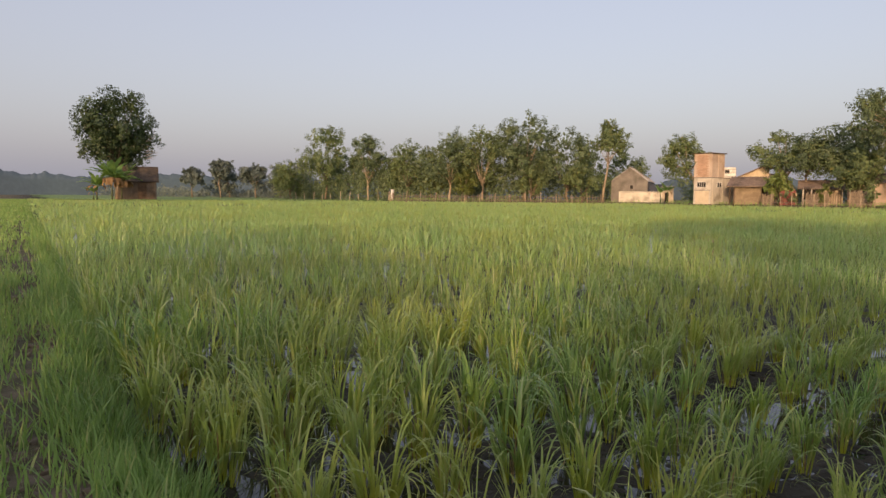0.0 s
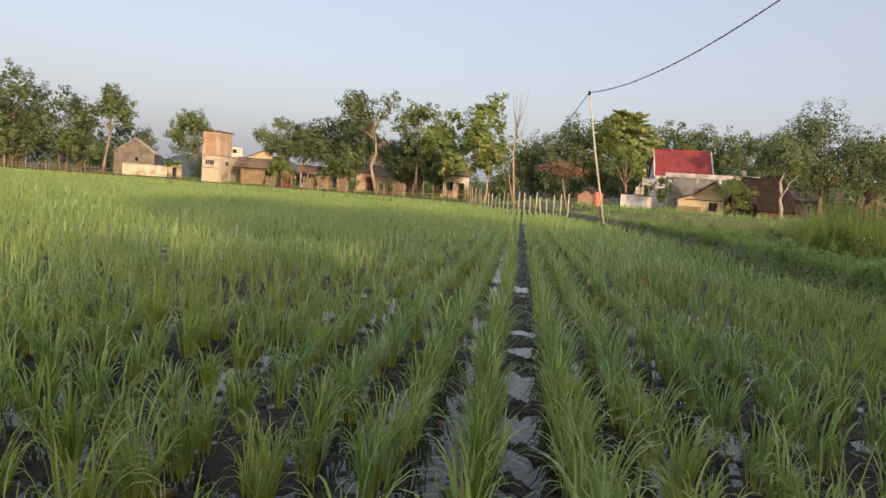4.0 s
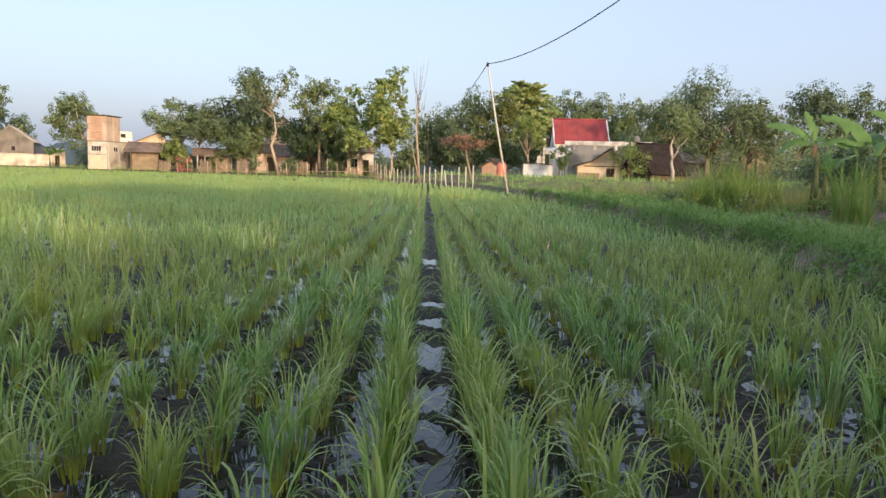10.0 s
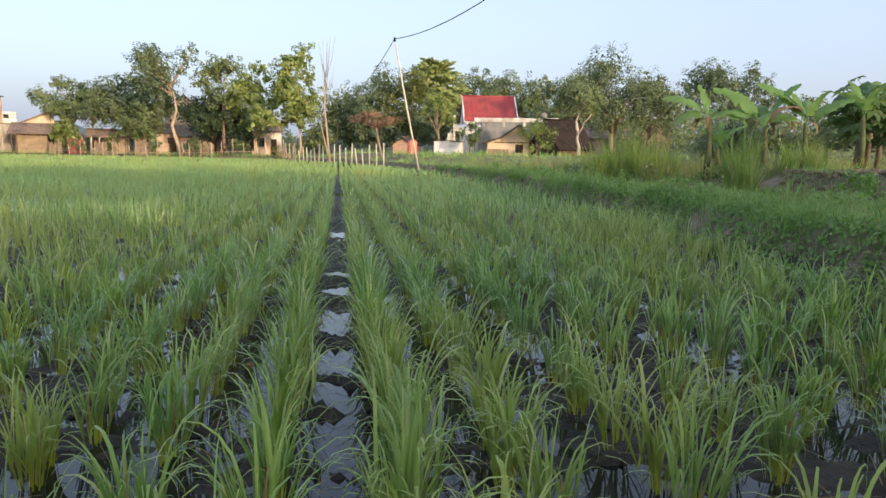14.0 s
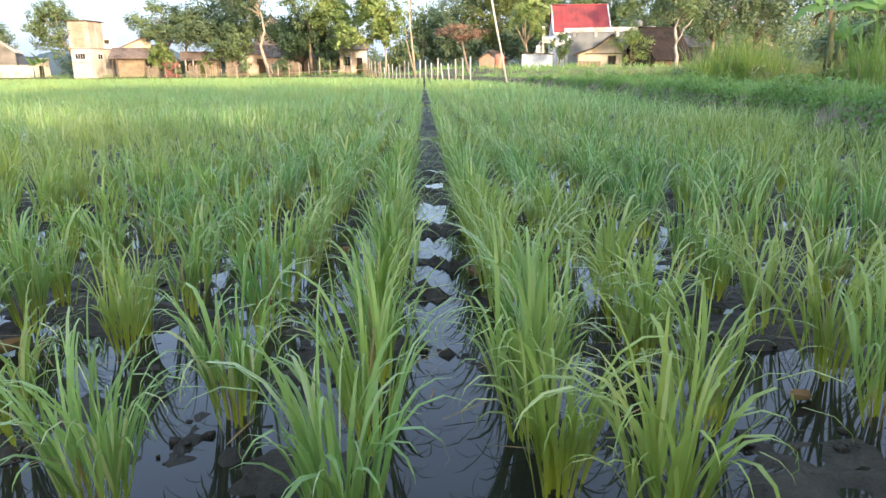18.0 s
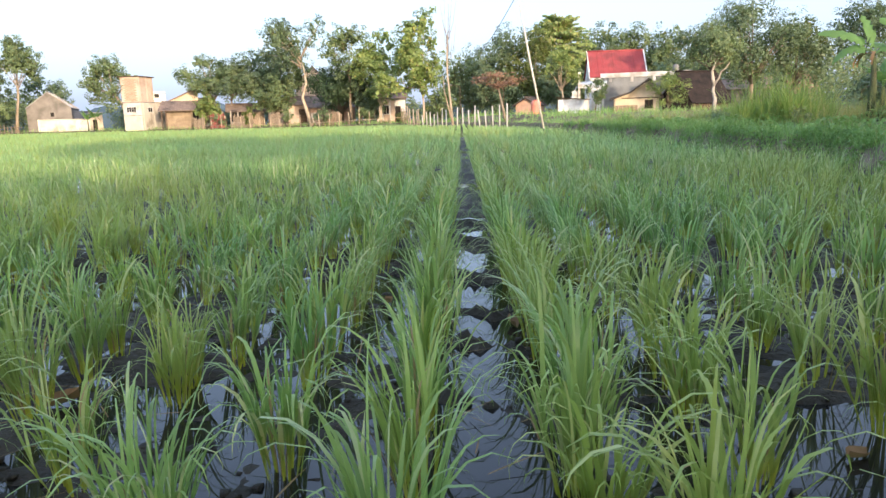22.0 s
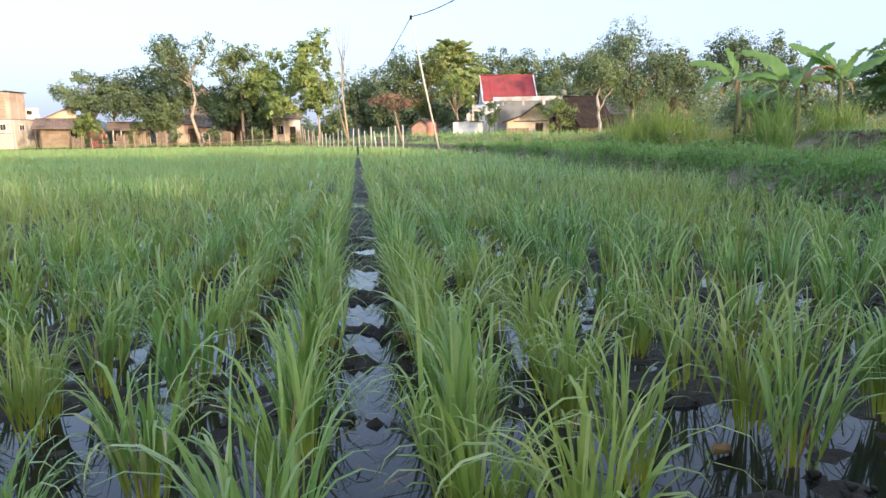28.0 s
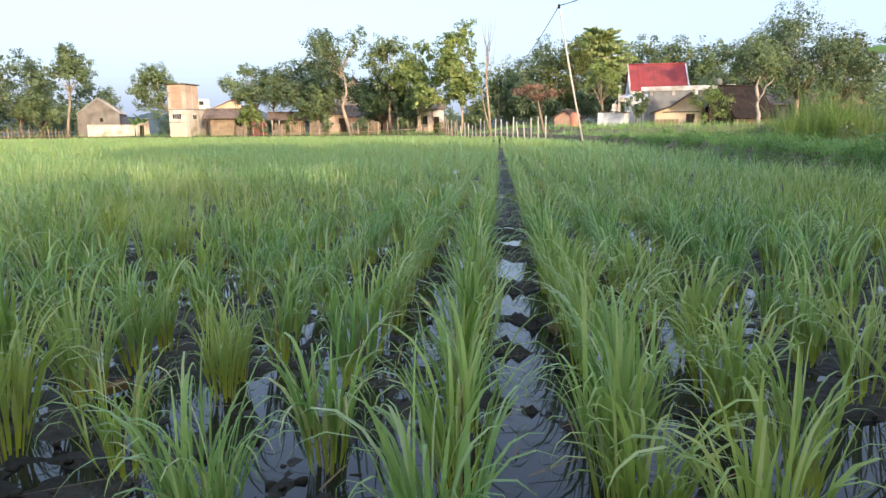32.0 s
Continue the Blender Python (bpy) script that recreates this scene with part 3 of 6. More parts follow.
def rice_band(name, lo, hi, n, levels, wide, keep, label, mat=RICE_CANOPY_HAZED, sheath=False):
    sel = np.where((HD > lo) & (HD <= hi))[0]
    rr = np.random.default_rng(int(lo * 10) + 1)
    sel = sel[rr.uniform(0, 1, len(sel)) < keep]
    g = growth(HX[sel], HY[sel])
    tillers, per = n
    v, q = hill_blades(rr, HX[sel], HY[sel], g, tillers, per, levels, wide, sheath)
    ob = new(name, raw_mesh(name, v, q, mat))
    return tagged(ob, label, "rice", kind="stuff")


rice_band("rice_rows", near_limit, 10, (10, 4), 5, 1.0, 1.0, "green rice rows standing in shallow muddy water", RICE_ROWS, True)
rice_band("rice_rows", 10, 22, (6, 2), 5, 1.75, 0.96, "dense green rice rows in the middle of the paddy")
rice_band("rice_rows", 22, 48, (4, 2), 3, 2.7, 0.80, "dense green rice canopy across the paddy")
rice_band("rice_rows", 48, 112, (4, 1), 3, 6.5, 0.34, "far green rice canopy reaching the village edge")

# far paddies on the open side, a low bumpy canopy with blades on it
def far_paddy():
    xs, ys = np.arange(-330, -60, 3.0), np.arange(6, 150, 3.0)
    X, Y = np.meshgrid(xs, ys)
    Z = 0.22 + 0.16 * fbm(X * 0.4, Y * 0.4, 70, 3)
    X2 = X + 1.2 * fbm(X, Y, 71, 2)
    ok = (np.hypot(X, Y) > 100) & (Y > bund_y(X) + 1) & (Y < far_y(X) - 2)
    ii = np.arange(X.size).reshape(X.shape)
    q = np.stack([ii[:-1, :-1], ii[:-1, 1:], ii[1:, 1:], ii[1:, :-1]], 2)
    q = q[ok[:-1, :-1] & ok[1:, 1:] & ok[1:, :-1] & ok[:-1, 1:]].reshape(-1, 4)
    ob = new("far_rice", raw_mesh("far_rice", np.stack([X2.ravel(), Y.ravel(), Z.ravel()], 1), q, RICE_FAR, True))
    tagged(ob, "distant green paddies fading toward hazy woods", "rice", kind="stuff")


RICE_FAR = surface("rice_canopy", (0.10, 0.17, 0.045), (0.17, 0.25, 0.07), 0.3, 0.8, 0.6, 8)
far_paddy()


# ---- grass ----
def grass_patch(name, xy, hmin, hmax, wide, levels, mat, seed, label, lift=0.0):
    rr = np.random.default_rng(seed)
    n = len(xy)
    base = np.stack([xy[:, 0], xy[:, 1], height(xy[:, 0], xy[:, 1]) - 0.02 + lift], 1)
    tilt = np.abs(rr.normal(0.25, 0.25, n))
    v, q = blades(base, rr.uniform(0, 6.283, n), tilt, rr.uniform(0.1, 1.3, n), rr.uniform(hmin, hmax, n), rr.uniform(0.6, 1.2, n) * wide, levels, rr)
    return tagged(new(name, raw_mesh(name, v, q, mat)), label, "grass", kind="stuff")


def scatter(x0, x1, y0, y1, n, seed, keep):
    rr = np.random.default_rng(seed)
    p = np.stack([rr.uniform(x0, x1, n), rr.uniform(y0, y1, n)], 1)
    return p[keep(p[:, 0], p[:, 1], rr)]


def tufted(x, y, rr, seed, share, scale=1.3):
    return vnoise(x * scale, y * scale, seed) * 0.7 + rr.uniform(0, 1, len(x)) * 0.5 < share


def tufts(name, centres, per, spread, hmin, hmax, wide, levels, mat, seed, label):
    """Grass in separate tufts, each of its own height."""
    rr = np.random.default_rng(seed)
    m = len(centres)
    g = rr.uniform(0.45, 1.25, m) ** 1.3
    n = m * per
    xy = np.repeat(centres, per, 0) + rr.normal(0, spread, (n, 2)) * np.repeat(g, per)[:, None]
    base = np.column_stack([xy, height(xy[:, 0], xy[:, 1]) - 0.02])
    off = xy - np.repeat(centres, per, 0)
    az = np.arctan2(off[:, 1], off[:, 0]) + rr.normal(0, 0.7, n)
    v, q = blades(base, az, np.abs(rr.normal(0.22, 0.22, n)), rr.uniform(0.2, 1.7, n), rr.uniform(hmin, hmax, n) * np.repeat(g, per), rr.uniform(0.6, 1.2, n) * wide, levels, rr)
    tagged(new(name, raw_mesh(name, v, q, mat)), label, "grass", kind="stuff")


# grass on the bank beside the paddy, near and far
p = scatter(3.2, 9, 1.5, 13, 4200, 61, lambda x, y, r: (x > bank_x(y) + 0.1) & tufted(x, y, r, 81, 1.05))
tufts("bank_grass", p, 13, 0.07, 0.05, 0.17, 0.009, 3, GRASS, 62, "uneven green grass and weeds along the earthen bank")
p = scatter(2.5, 26, 13, 45, 2800, 63, lambda x, y, r: (x > bank_x(y)) & tufted(x, y, r, 82, 0.95, 0.7))
tufts("bank_grass", p, 8, 0.14, 0.08, 0.28, 0.020, 3, GRASS, 64, "rough green grass on the plot behind the bank")
p = scatter(-2, 60, 38, 80, 2800, 65, lambda x, y, r: (x > bank_x(y) + 0.3) & tufted(x, y, r, 83, 0.7, 0.5))
tufts("bank_grass", p, 9, 0.25, 0.16, 0.55, 0.05, 3, GRASS, 66, "tall weeds in front of the village houses")
# the footpath bund
p = scatter(-9, 0.6, -1.0, 3.2, 62000, 67, lambda x, y, r: (y < bund_y(x) + 0.10) & (y > bund_y(x) - 0.95) & (np.hypot(x + 0.15, y + 0.1) > 0.75) & tufted(x, y, r, 84, np.where(np.abs(y - bund_y(x) + 0.36) < 0.11, 0.42, 0.82), 1.8))
grass_patch("bund_grass", p, 0.05, 0.20, 0.008, 4, GRASS, 68, "patchy grass on the bare earth footpath bund")
rr = np.random.default_rng(69)
px = -2.5 - 100 * rr.uniform(0, 1, 50000) ** 1.8
across = 0.12 - 3.2 * rr.uniform(0, 1, len(px)) ** 1.7
track = np.abs(across + 0.40 + 0.06 * np.sin(px * 0.8)) < 0.12
keep = rr.uniform(0, 1, len(px)) < np.where(track, 0.3, 1.2) * (0.35 + vnoise(px * 1.2, across * 1.6, 85))
px, across = px[keep], across[keep]
grass_patch("bund_grass", np.column_stack([px, bund_y(px) + across]), 0.05, 0.17, 0.007 - 0.0009 * px, 3, GRASS, 70, "green grass along the footpath bund")
px = -1.2 - 24 * rr.uniform(0, 1, 900) ** 1.6
p = np.column_stack([px, bund_y(px) - 0.03 + rr.normal(0, 0.07, len(px))])
tufts("bund_edge_grass", p, 12, 0.03, 0.10, 0.27, 0.008, 5, GRASS, 169, "long arching grass on the bund's edge above the water")
p = scatter(-5, 8, -2.8, 0.6, 9000, 171, lambda x, y, r: (np.hypot(x + 0.15, y + 0.1) > 0.6) & (y < bund_y(x) - 0.05) & tufted(x, y, r, 185, 0.85, 1.1))
grass_patch("bund_grass", p, 0.05, 0.18, 0.012, 3, GRASS, 172, "short patchy grass on the trodden ground beside the footpath")
p = scatter(-4, 30, -9, 1.0, 2500, 71, lambda x, y, r: (np.hypot(x + 0.15, y + 0.1) > 1.0) & (x + y < 60) & (y < bund_y(x)))
grass_patch("bund_grass", p, 0.08, 0.25, 0.02, 3, GRASS, 72, "grass on the ground behind the footpath")
# weeds under the village trees
p = scatter(-100, 2, 60, 104, 50000, 73, lambda x, y, r: (y > far_y(x) - 0.2) & (y < far_y(x) + 9) & tufted(x, y, r, 86, 0.6, 0.4))
grass_patch("village_weeds", p, 0.15, 0.6, 0.06, 3, GRASS, 74, "weeds along the village edge of the paddy")
# yellow grass edge and broad weeds on the bank face
p = scatter(3.0, 5.2, 2, 24, 44000, 75, lambda x, y, r: (np.abs(x - bank_x(y) - 0.32) < 0.28) & tufted(x, y, r, 87, 0.62, 2.0))
grass_patch("bank_edge_grass", p, 0.07, 0.26, 0.009, 4, GRASS, 76, "grass hanging over the bank edge above the water")


p = scatter(3.4, 10, 4, 34, 420, 94, lambda x, y, r: (x > bank_x(y) + 0.4) & ~((x > 6.5) & (y < 14)))
tufts("rank_grass", p, 16, 0.05, 0.16, 0.42, 0.011, 4, GRASS, 95, "taller rank grass tufts on the bank")
p = scatter(4.4, 12, 8, 36, 260, 96, lambda x, y, r: (x > bank_x(y) + 1.2) & ~((x > 6.5) & (y < 14)))
tufts("dry_tufts", p, 14, 0.05, 0.25, 0.65, 0.009, 4, DRY_GRASS, 97, "half-dry seeding grass tufts on the plot")


def weeds(name, xy, size, mat, seed, label, facing=(0, -0.2, 0.9), lift=0.20):
    rr = np.random.default_rng(seed)
    z = height(xy[:, 0], xy[:, 1]) + rr.uniform(0.02, lift, len(xy))
    v, q = leaves(np.column_stack([xy, z]), np.tile(facing, (len(xy), 1)), np.full(len(xy), size), rr, 0.7)
    tagged(new(name, raw_mesh(name, v, q, mat)), label, "weeds", kind="stuff")


p = scatter(3.3, 11, 3, 26, 60000, 77, lambda x, y, r: (x > bank_x(y) + 0.02) & (vnoise(x * 0.8, y * 0.8, 88) + 0.5 * vnoise(x * 3, y * 3, 89) > 0.95) & (x < bank_x(y) + 4.5))
weeds("creeping_weeds", p, 0.07, LEAF_BRIGHT, 78, "creeping broad-leaved weeds on the bank")
p = scatter(3.0, 5.0, 2, 30, 90000, 79, lambda x, y, r: (np.abs(x - bank_x(y) - 0.08) < 0.26) & (vnoise(x * 1.5, y * 1.5, 90) > 0.38))
weeds("bank_weeds", p, 0.045, LEAF_BRIGHT, 80, "dark creeping weeds over the bank face", (-0.9, -0.1, 0.35), 0.10)
p = scatter(7.0, 20, 15.2, 27, 14000, 91, lambda x, y, r: tufted(x, y, r, 92, 0.62, 0.6))
grass_patch("dry_grass", p, 0.25, 0.85, 0.014, 4, DRY_GRASS, 93, "tall half-dry grass round the banana plants")


# ---- trees ----
def tree(x, y, z0, top, width, crown_low, mat, seed, name="tree", label="", bark=BARK, n=3200, size=0.34, blobs=12, lean=0.0, trunk_r=0.17, flat=1.0, group="village trees", pts=None, extra=(), limb=None):
    """A tapered trunk, limbs to every clump, and a crown of many leaves in uneven clumps. Heights are above z0."""
    rr = np.random.default_rng(seed)
    h = top - z0
    ob = thing(name, x, y, z0 - 0.1, 0, label or "leafy village tree with an uneven green crown", "tree", group)
    zc, rz, rx = (crown_low + h) / 2, (h - crown_low) / 2, width / 2
    fork = crown_low + 0.12 * (h - crown_low)
    bm = B()
    bend = rr.normal(0, 0.25, 2)
    stem = pts or [(0, 0, 0), (bend[0] * 0.5 + lean * 0.3, bend[1] * 0.4, fork * 0.35), (bend[0] * 0.3 + lean * 0.7, bend[1], fork * 0.7), (lean, 0, fork)]
    tube(bm, stem, [trunk_r * (1.25 - 0.22 * k) for k in range(len(stem))])
    end = Vector(stem[-1])
    if limb:
        part("trunk", bm, bark, ob)
        bm = B()
    cs, rs = [], []
    for k in range(blobs):
        u = rr.normal(0, 1, 3)
        u /= np.linalg.norm(u)
        u *= rr.uniform(0.35, 0.80) ** 0.6
        if k == 0:
            u = np.array([0.1 * rr.normal(), 0, 0.78])
        if k == 1:
            u = np.array([-0.72, 0, rr.uniform(-0.4, 0.2)])
        if k == 2:
            u = np.array([0.72, 0, rr.uniform(-0.4, 0.3)])
        f = rr.uniform(0.32, 0.58)
        u = u / max(np.linalg.norm(u), 1e-6) * min(np.linalg.norm(u) * 1.25, 1.06 - 0.9 * f)
        c = np.array([lean * 1.1 + u[0] * rx, u[1] * rx, zc + u[2] * rz])
        cs.append(c)
        rs.append(np.array([rx, rx, min(rz, rx * 1.15) * flat]) * f)
        a = end.lerp(Vector(c), 0.5) + Vector((0, 0, 0.05 * h * rr.uniform(-1, 0.6)))
        tube(bm, [end - Vector((0, 0, 0.1 * h * rr.uniform(0, 1))), a, Vector(c)], [trunk_r * 0.42, trunk_r * 0.25, trunk_r * 0.08], 5)
    for ex, ez, er in extra:
        c = np.array([ex, 0, ez])
        cs.append(c)
        rs.append(np.array([er, er, er * 1.15]))
        tube(bm, [end, end.lerp(Vector(c), 0.55), Vector(c)], [trunk_r * 0.5, trunk_r * 0.35, trunk_r * 0.1], 5)
    part("branch" if limb else "trunk", bm, limb or bark, ob)
    vols = np.array([r.prod() ** 0.667 for r in rs])
    counts = (vols / vols.sum() * n * 1.8).astype(int)
    C, N = [], []
    for c, r, m in zip(cs, rs, counts):
        s = max(8, m // 30)
        d = rr.normal(0, 1, (s, 3))
        d /= np.linalg.norm(d, axis=1, keepdims=True)
        wob = rr.uniform(0.55, 1.0, (s, 1)) ** 0.5 * (1 + 0.36 * (rr.uniform(0, 1, (s, 1)) - 0.5))
        pick = rr.integers(0, s, m)
        C.append((c + d * r * wob)[pick] + np.clip(rr.normal(0, 1, (m, 3)), -1.2, 1.2) * min(0.30, 0.14 * float(r.mean()) + 0.04))
        N.append(d[pick] + np.array([0, 0, 0.5]))
    v, q = leaves(np.concatenate(C), np.concatenate(N), np.full(int(counts.sum()), size * 0.64), rr, 0.66)
    I, J = [], []
    for c, r, m in zip(cs, rs, counts):
        s = max(12, m // 5)
        d = rr.normal(0, 1, (s, 3))
        d /= np.linalg.norm(d, axis=1, keepdims=True)
        I.append(c + d * r * rr.uniform(0.15, 0.75, (s, 1)))
        J.append(d)
    v, q = joined([(v, q), leaves(np.concatenate(I), np.concatenate(J), np.full(sum(map(len, I)), size * 1.05), rr, 0.75)])
    part("crown", raw_mesh("crown", v, q, mat), mat, ob)
    return ob


# the paddy's far edge, from the lone hut round to the red roof: x, y, ground, top, width, crown foot, foliage
GREEN = "dark green shade tree at the village edge"
mango = tree(-93.5, 33.3, 0.4, 14.5, 9.8, 3.6, LEAF_MANGO, 1, "mango_tree", "large round dark green mango tree beside a hut", n=9000, size=0.42, blobs=20, trunk_r=0.35, group="")
twigs = B()
rt = random.Random(3)
for k in range(16):
    side = 3.3 + rt.uniform(-0.4, 0.3)
    a = Vector((0.34 * side, 0.94 * side, 5.0 + rt.uniform(0, 2.6)))
    reach = rt.uniform(0.8, 1.6)
    b = a + Vector((0.34 * reach, 0.94 * reach, rt.uniform(-0.5, 1.4)))
    tube(twigs, [a, a.lerp(b, 0.5) + Vector((0, 0, 0.15)), b], [0.035, 0.025, 0.012], 5)
twigs = part("twigs", twigs, BARK_PALE, mango, "bare pale twigs at the crown's edge")
tree(-170.5, 79.0, 0.3, 7.8, 6.4, 2.5, LEAF_HAZED, 2, label="small hazy tree across the far paddies", n=2000, size=0.6, group="far trees")
tree(-163.5, 83.2, 0.3, 9.8, 7.4, 4.6, LEAF_HAZED, 3, label="hazy tree with a forked crown far off", n=2000, size=0.6, group="far trees")
tree(-151, 92.5, 0.3, 8.6, 8.0, 1.4, LEAF_HAZED, 804, label="hazy tree beside the far paddies", n=1900, size=0.6, group="far trees")
tree(-168, 88, 0.3, 7.4, 9.0, 0.8, LEAF_HAZED, 805, label="low hazy tree across the far paddies", n=1800, size=0.6, group="far trees")
tree(-143, 93, 0.3, 8.4, 8.0, 1.0, LEAF_HAZED, 806, label="hazy tree beside the far paddies", n=1900, size=0.6, group="far trees")
tree(-157.5, 89.5, 0.3, 8.6, 9.0, 2.4, LEAF_HAZED, 4, label="broad hazy tree across the far paddies", n=2200, size=0.6, group="far trees")
tree(-118.5, 75, 0.4, 7.9, 8.0, 1.2, LEAF_MID, 5, label="low green tree at the edge of the wood", n=2000, size=0.45)
tree(-110.7, 77.6, 0.4, 14.0, 11.5, 3.2, LEAF_MID, 6, label="tall thin-leaved tree with a wide crown", n=3600, size=0.45, blobs=14)
tree(-102, 81, 0.4, 13.4, 8.2, 2.8, LEAF_DARK, 7, "tiered_tree", "tall dark tree with tiered branches", n=3000, size=0.42, flat=0.5, blobs=13, bark=BARK_PALE)
tree(-98, 84, 0.4, 8.0, 7.0, 1.0, LEAF_MID, 8, label=GREEN, n=1800, size=0.42)
tree(-93.4, 83.3, 0.4, 10.8, 8.0, 1.4, LEAF_MID, 9, label=GREEN, n=2600, size=0.42)
tree(-88.5, 86, 0.4, 9.2, 7.0, 1.0, LEAF_YELLOW, 10, label="yellowing tree among darker ones", n=1800, size=0.42)
tree(-83.4, 83.7, 0.4, 12.0, 10.0, 2.6, LEAF_DARK, 11, label=GREEN, n=3400, size=0.42, blobs=13, bark=BARK_PALE)
tree(-78, 86, 0.4, 12.8, 8.8, 2.4, LEAF_MID, 12, label=GREEN, n=3200, size=0.42, blobs=12, bark=BARK_PALE)
tree(-71.3, 89, 0.4, 14.9, 10.6, 3.4, LEAF_DARK, 13, label="tallest dark green tree of the grove", n=4200, size=0.42, blobs=15, bark=BARK_PALE, trunk_r=0.26)
tree(-75, 93, 0.4, 11, 9.0, 2.0, LEAF_DARK, 14, label=GREEN, n=2600, size=0.45)
tree(-64.7, 91.5, 0.4, 12.1, 9.2, 1.6, LEAF_DARK, 15, label=GREEN, n=3400, size=0.42, blobs=12)
tree(-59.2, 92.8, 0.4, 13.1, 5.8, 5.4, LEAF_MID, 16, "forked_tree", "tall tree with a bare pale forked trunk", n=2400, size=0.4, bark=BARK_PALE, lean=0.9)
tree(-61.0, 89.9, 0.4, 6.6, 6.2, 0.6, LEAF_MID, 17, label="low bushy green tree beside the grey house", n=2400, size=0.36)
tree(-68, 86.5, 0.4, 6.0, 4.6, 0.8, LEAF_MID, 18, label="low bushy green tree behind the fence", n=1700, size=0.36)
tree(-78, 82, 0.4, 5.4, 4.4, 0.8, LEAF_YELLOW, 19, label="low bushy tree behind the fence", n=1600, size=0.36)
tree(-44.4, 89.6, 0.4, 9.7, 6.6, 2.6, LEAF_MID, 20, label="rounded tree beside the brick tower", n=3000, size=0.36, bark=BARK_PALE, trunk_r=0.22, blobs=13, pts=[(2.2, 0, 0), (2.0, 0, 1.6), (1.2, 0, 3.4), (0.4, 0, 4.6)])
tree(-32.9, 91.4, 0.4, 9.4, 7.6, 4.2, LEAF_MID, 21, label="spreading green tree over a tiled house", n=3200, size=0.36, blobs=12, bark=BARK_PALE, pts=[(3.0, -2.2, 0), (2.8, -2.0, 1.4), (1.8, -1.2, 2.6), (0.8, 0, 3.6)], trunk_r=0.22)
tree(-31.0, 86.2, 0.4, 4.5, 3.2, 0.5, LEAF_TEAK, 22, "shrub", "yellow-green shrub in front of a tiled house", n=1300, size=0.34, trunk_r=0.07)
tree(-26.5, 92.4, 0.4, 9.9, 9.0, 3.6, LEAF_DARK, 23, label=GREEN, n=4600, size=0.34, blobs=16)
tree(-23.0, 87.5, 0.4, 7.0, 6.0, 1.7, LEAF_MID, 24, label="bushy green tree shading the houses", n=2400, size=0.34)
tree(-29.2, 90.0, 0.4, 8.7, 7.2, 3.4, LEAF_DARK, 25, label="bushy green tree shading the houses", n=3200, size=0.34)
tree(-23.0, 93.0, 0.4, 12.2, 7.0, 3.4, LEAF_MID, 27, label="big green tree behind the winding trunk", n=4200, size=0.34, blobs=15)
tree(-20.6, 83.6, 0.4, 12.7, 5.6, 6.0, LEAF_DARK, 26, "leaning_tree", "tall tree with a pale winding trunk", n=2800, size=0.32, bark=BARK_PALE, blobs=11, pts=[(3.2, -1.2, 0), (2.7, -1.2, 1.5), (2.2, -1.2, 3.3), (2.7, -1.0, 5.0), (2.4, -0.5, 6.6), (2.0, 0, 7.8)], trunk_r=0.21, extra=[(3.6, 10.9, 1.15), (4.4, 11.6, 0.8), (3.0, 9.6, 0.8)])
tree(-14.6, 86.2, 0.4, 7.8, 8.4, 1.2, LEAF_MANGO, 28, label="dense dark green tree over low walls", n=5200, size=0.34, blobs=18)
tree(-12.9, 83.1, 0.4, 11.6, 6.6, 5.2, LEAF_MID, 29, label="tall thin-crowned green tree", n=2200, size=0.34, blobs=10)
tree(-12.2, 84.5, 0.4, 7.4, 5.0, 1.6, LEAF_DARK, 30, label=GREEN, n=2200, size=0.34)
tree(-9.2, 81.6, 0.4, 11.2, 6.2, 1.8, LEAF_TEAK, 31, "teak_tree", "tall teak tree with yellowing leaves", n=2800, size=0.42, blobs=13, bark=BARK_PALE, extra=[(-0.9, 3.7, 1.3), (0.9, 4.0, 1.2)])
tree(-4.1, 76, 0.4, 12.8, 5.6, 2.6, LEAF_TEAK, 32, "teak_tree", "tall large-leaved teak tree at the paddy corner", n=3000, size=0.46, blobs=16, bark=BARK_PALE, trunk_r=0.12, extra=[(-3.4, 4.6, 1.3), (-2.2, 3.8, 1.2), (-4.3, 3.9, 1.0)])
tree(-10.4, 82.6, 0.4, 4.2, 3.0, 0.3, LEAF_DARK, 133, "shrub", "dark green shrub before a low house", n=1300, size=0.3, trunk_r=0.07)
tree(-2.4, 80, 0.4, 4.0, 4.6, 0.5, LEAF_MID, 33, "shrub", "low green shrub at the paddy corner", n=1400, size=0.34, trunk_r=0.08)
tree(1.6, 100, 0.6, 10.3, 9.5, 1.0, LEAF_MID, 34, label="hazy green tree behind the lane", n=4600, size=0.38, blobs=17)
tree(5.8, 95, 0.6, 12.2, 9.5, 1.0, LEAF_DARK, 35, label=GREEN, n=5400, size=0.36, blobs=18)
tree(9.6, 91.6, 0.7, 12.0, 8.8, 1.2, LEAF_YELLOW, 36, label="tall olive-green tree behind the huts", n=5000, size=0.36, blobs=17)
tree(4.6, 88, 0.6, 7.0, 6.4, 0.8, LEAF_DARK, 37, label=GREEN, n=2400, size=0.38)
tree(11.6, 84, 0.8, 8.0, 5.4, 1.0, LEAF_DARK, 38, label=GREEN, n=2200, size=0.38)
tree(20.2, 103, 1.0, 13.6, 9.6, 2.0, LEAF_MID, 39, label="green tree behind the red-roofed house", blobs=20, n=4600, size=0.42)
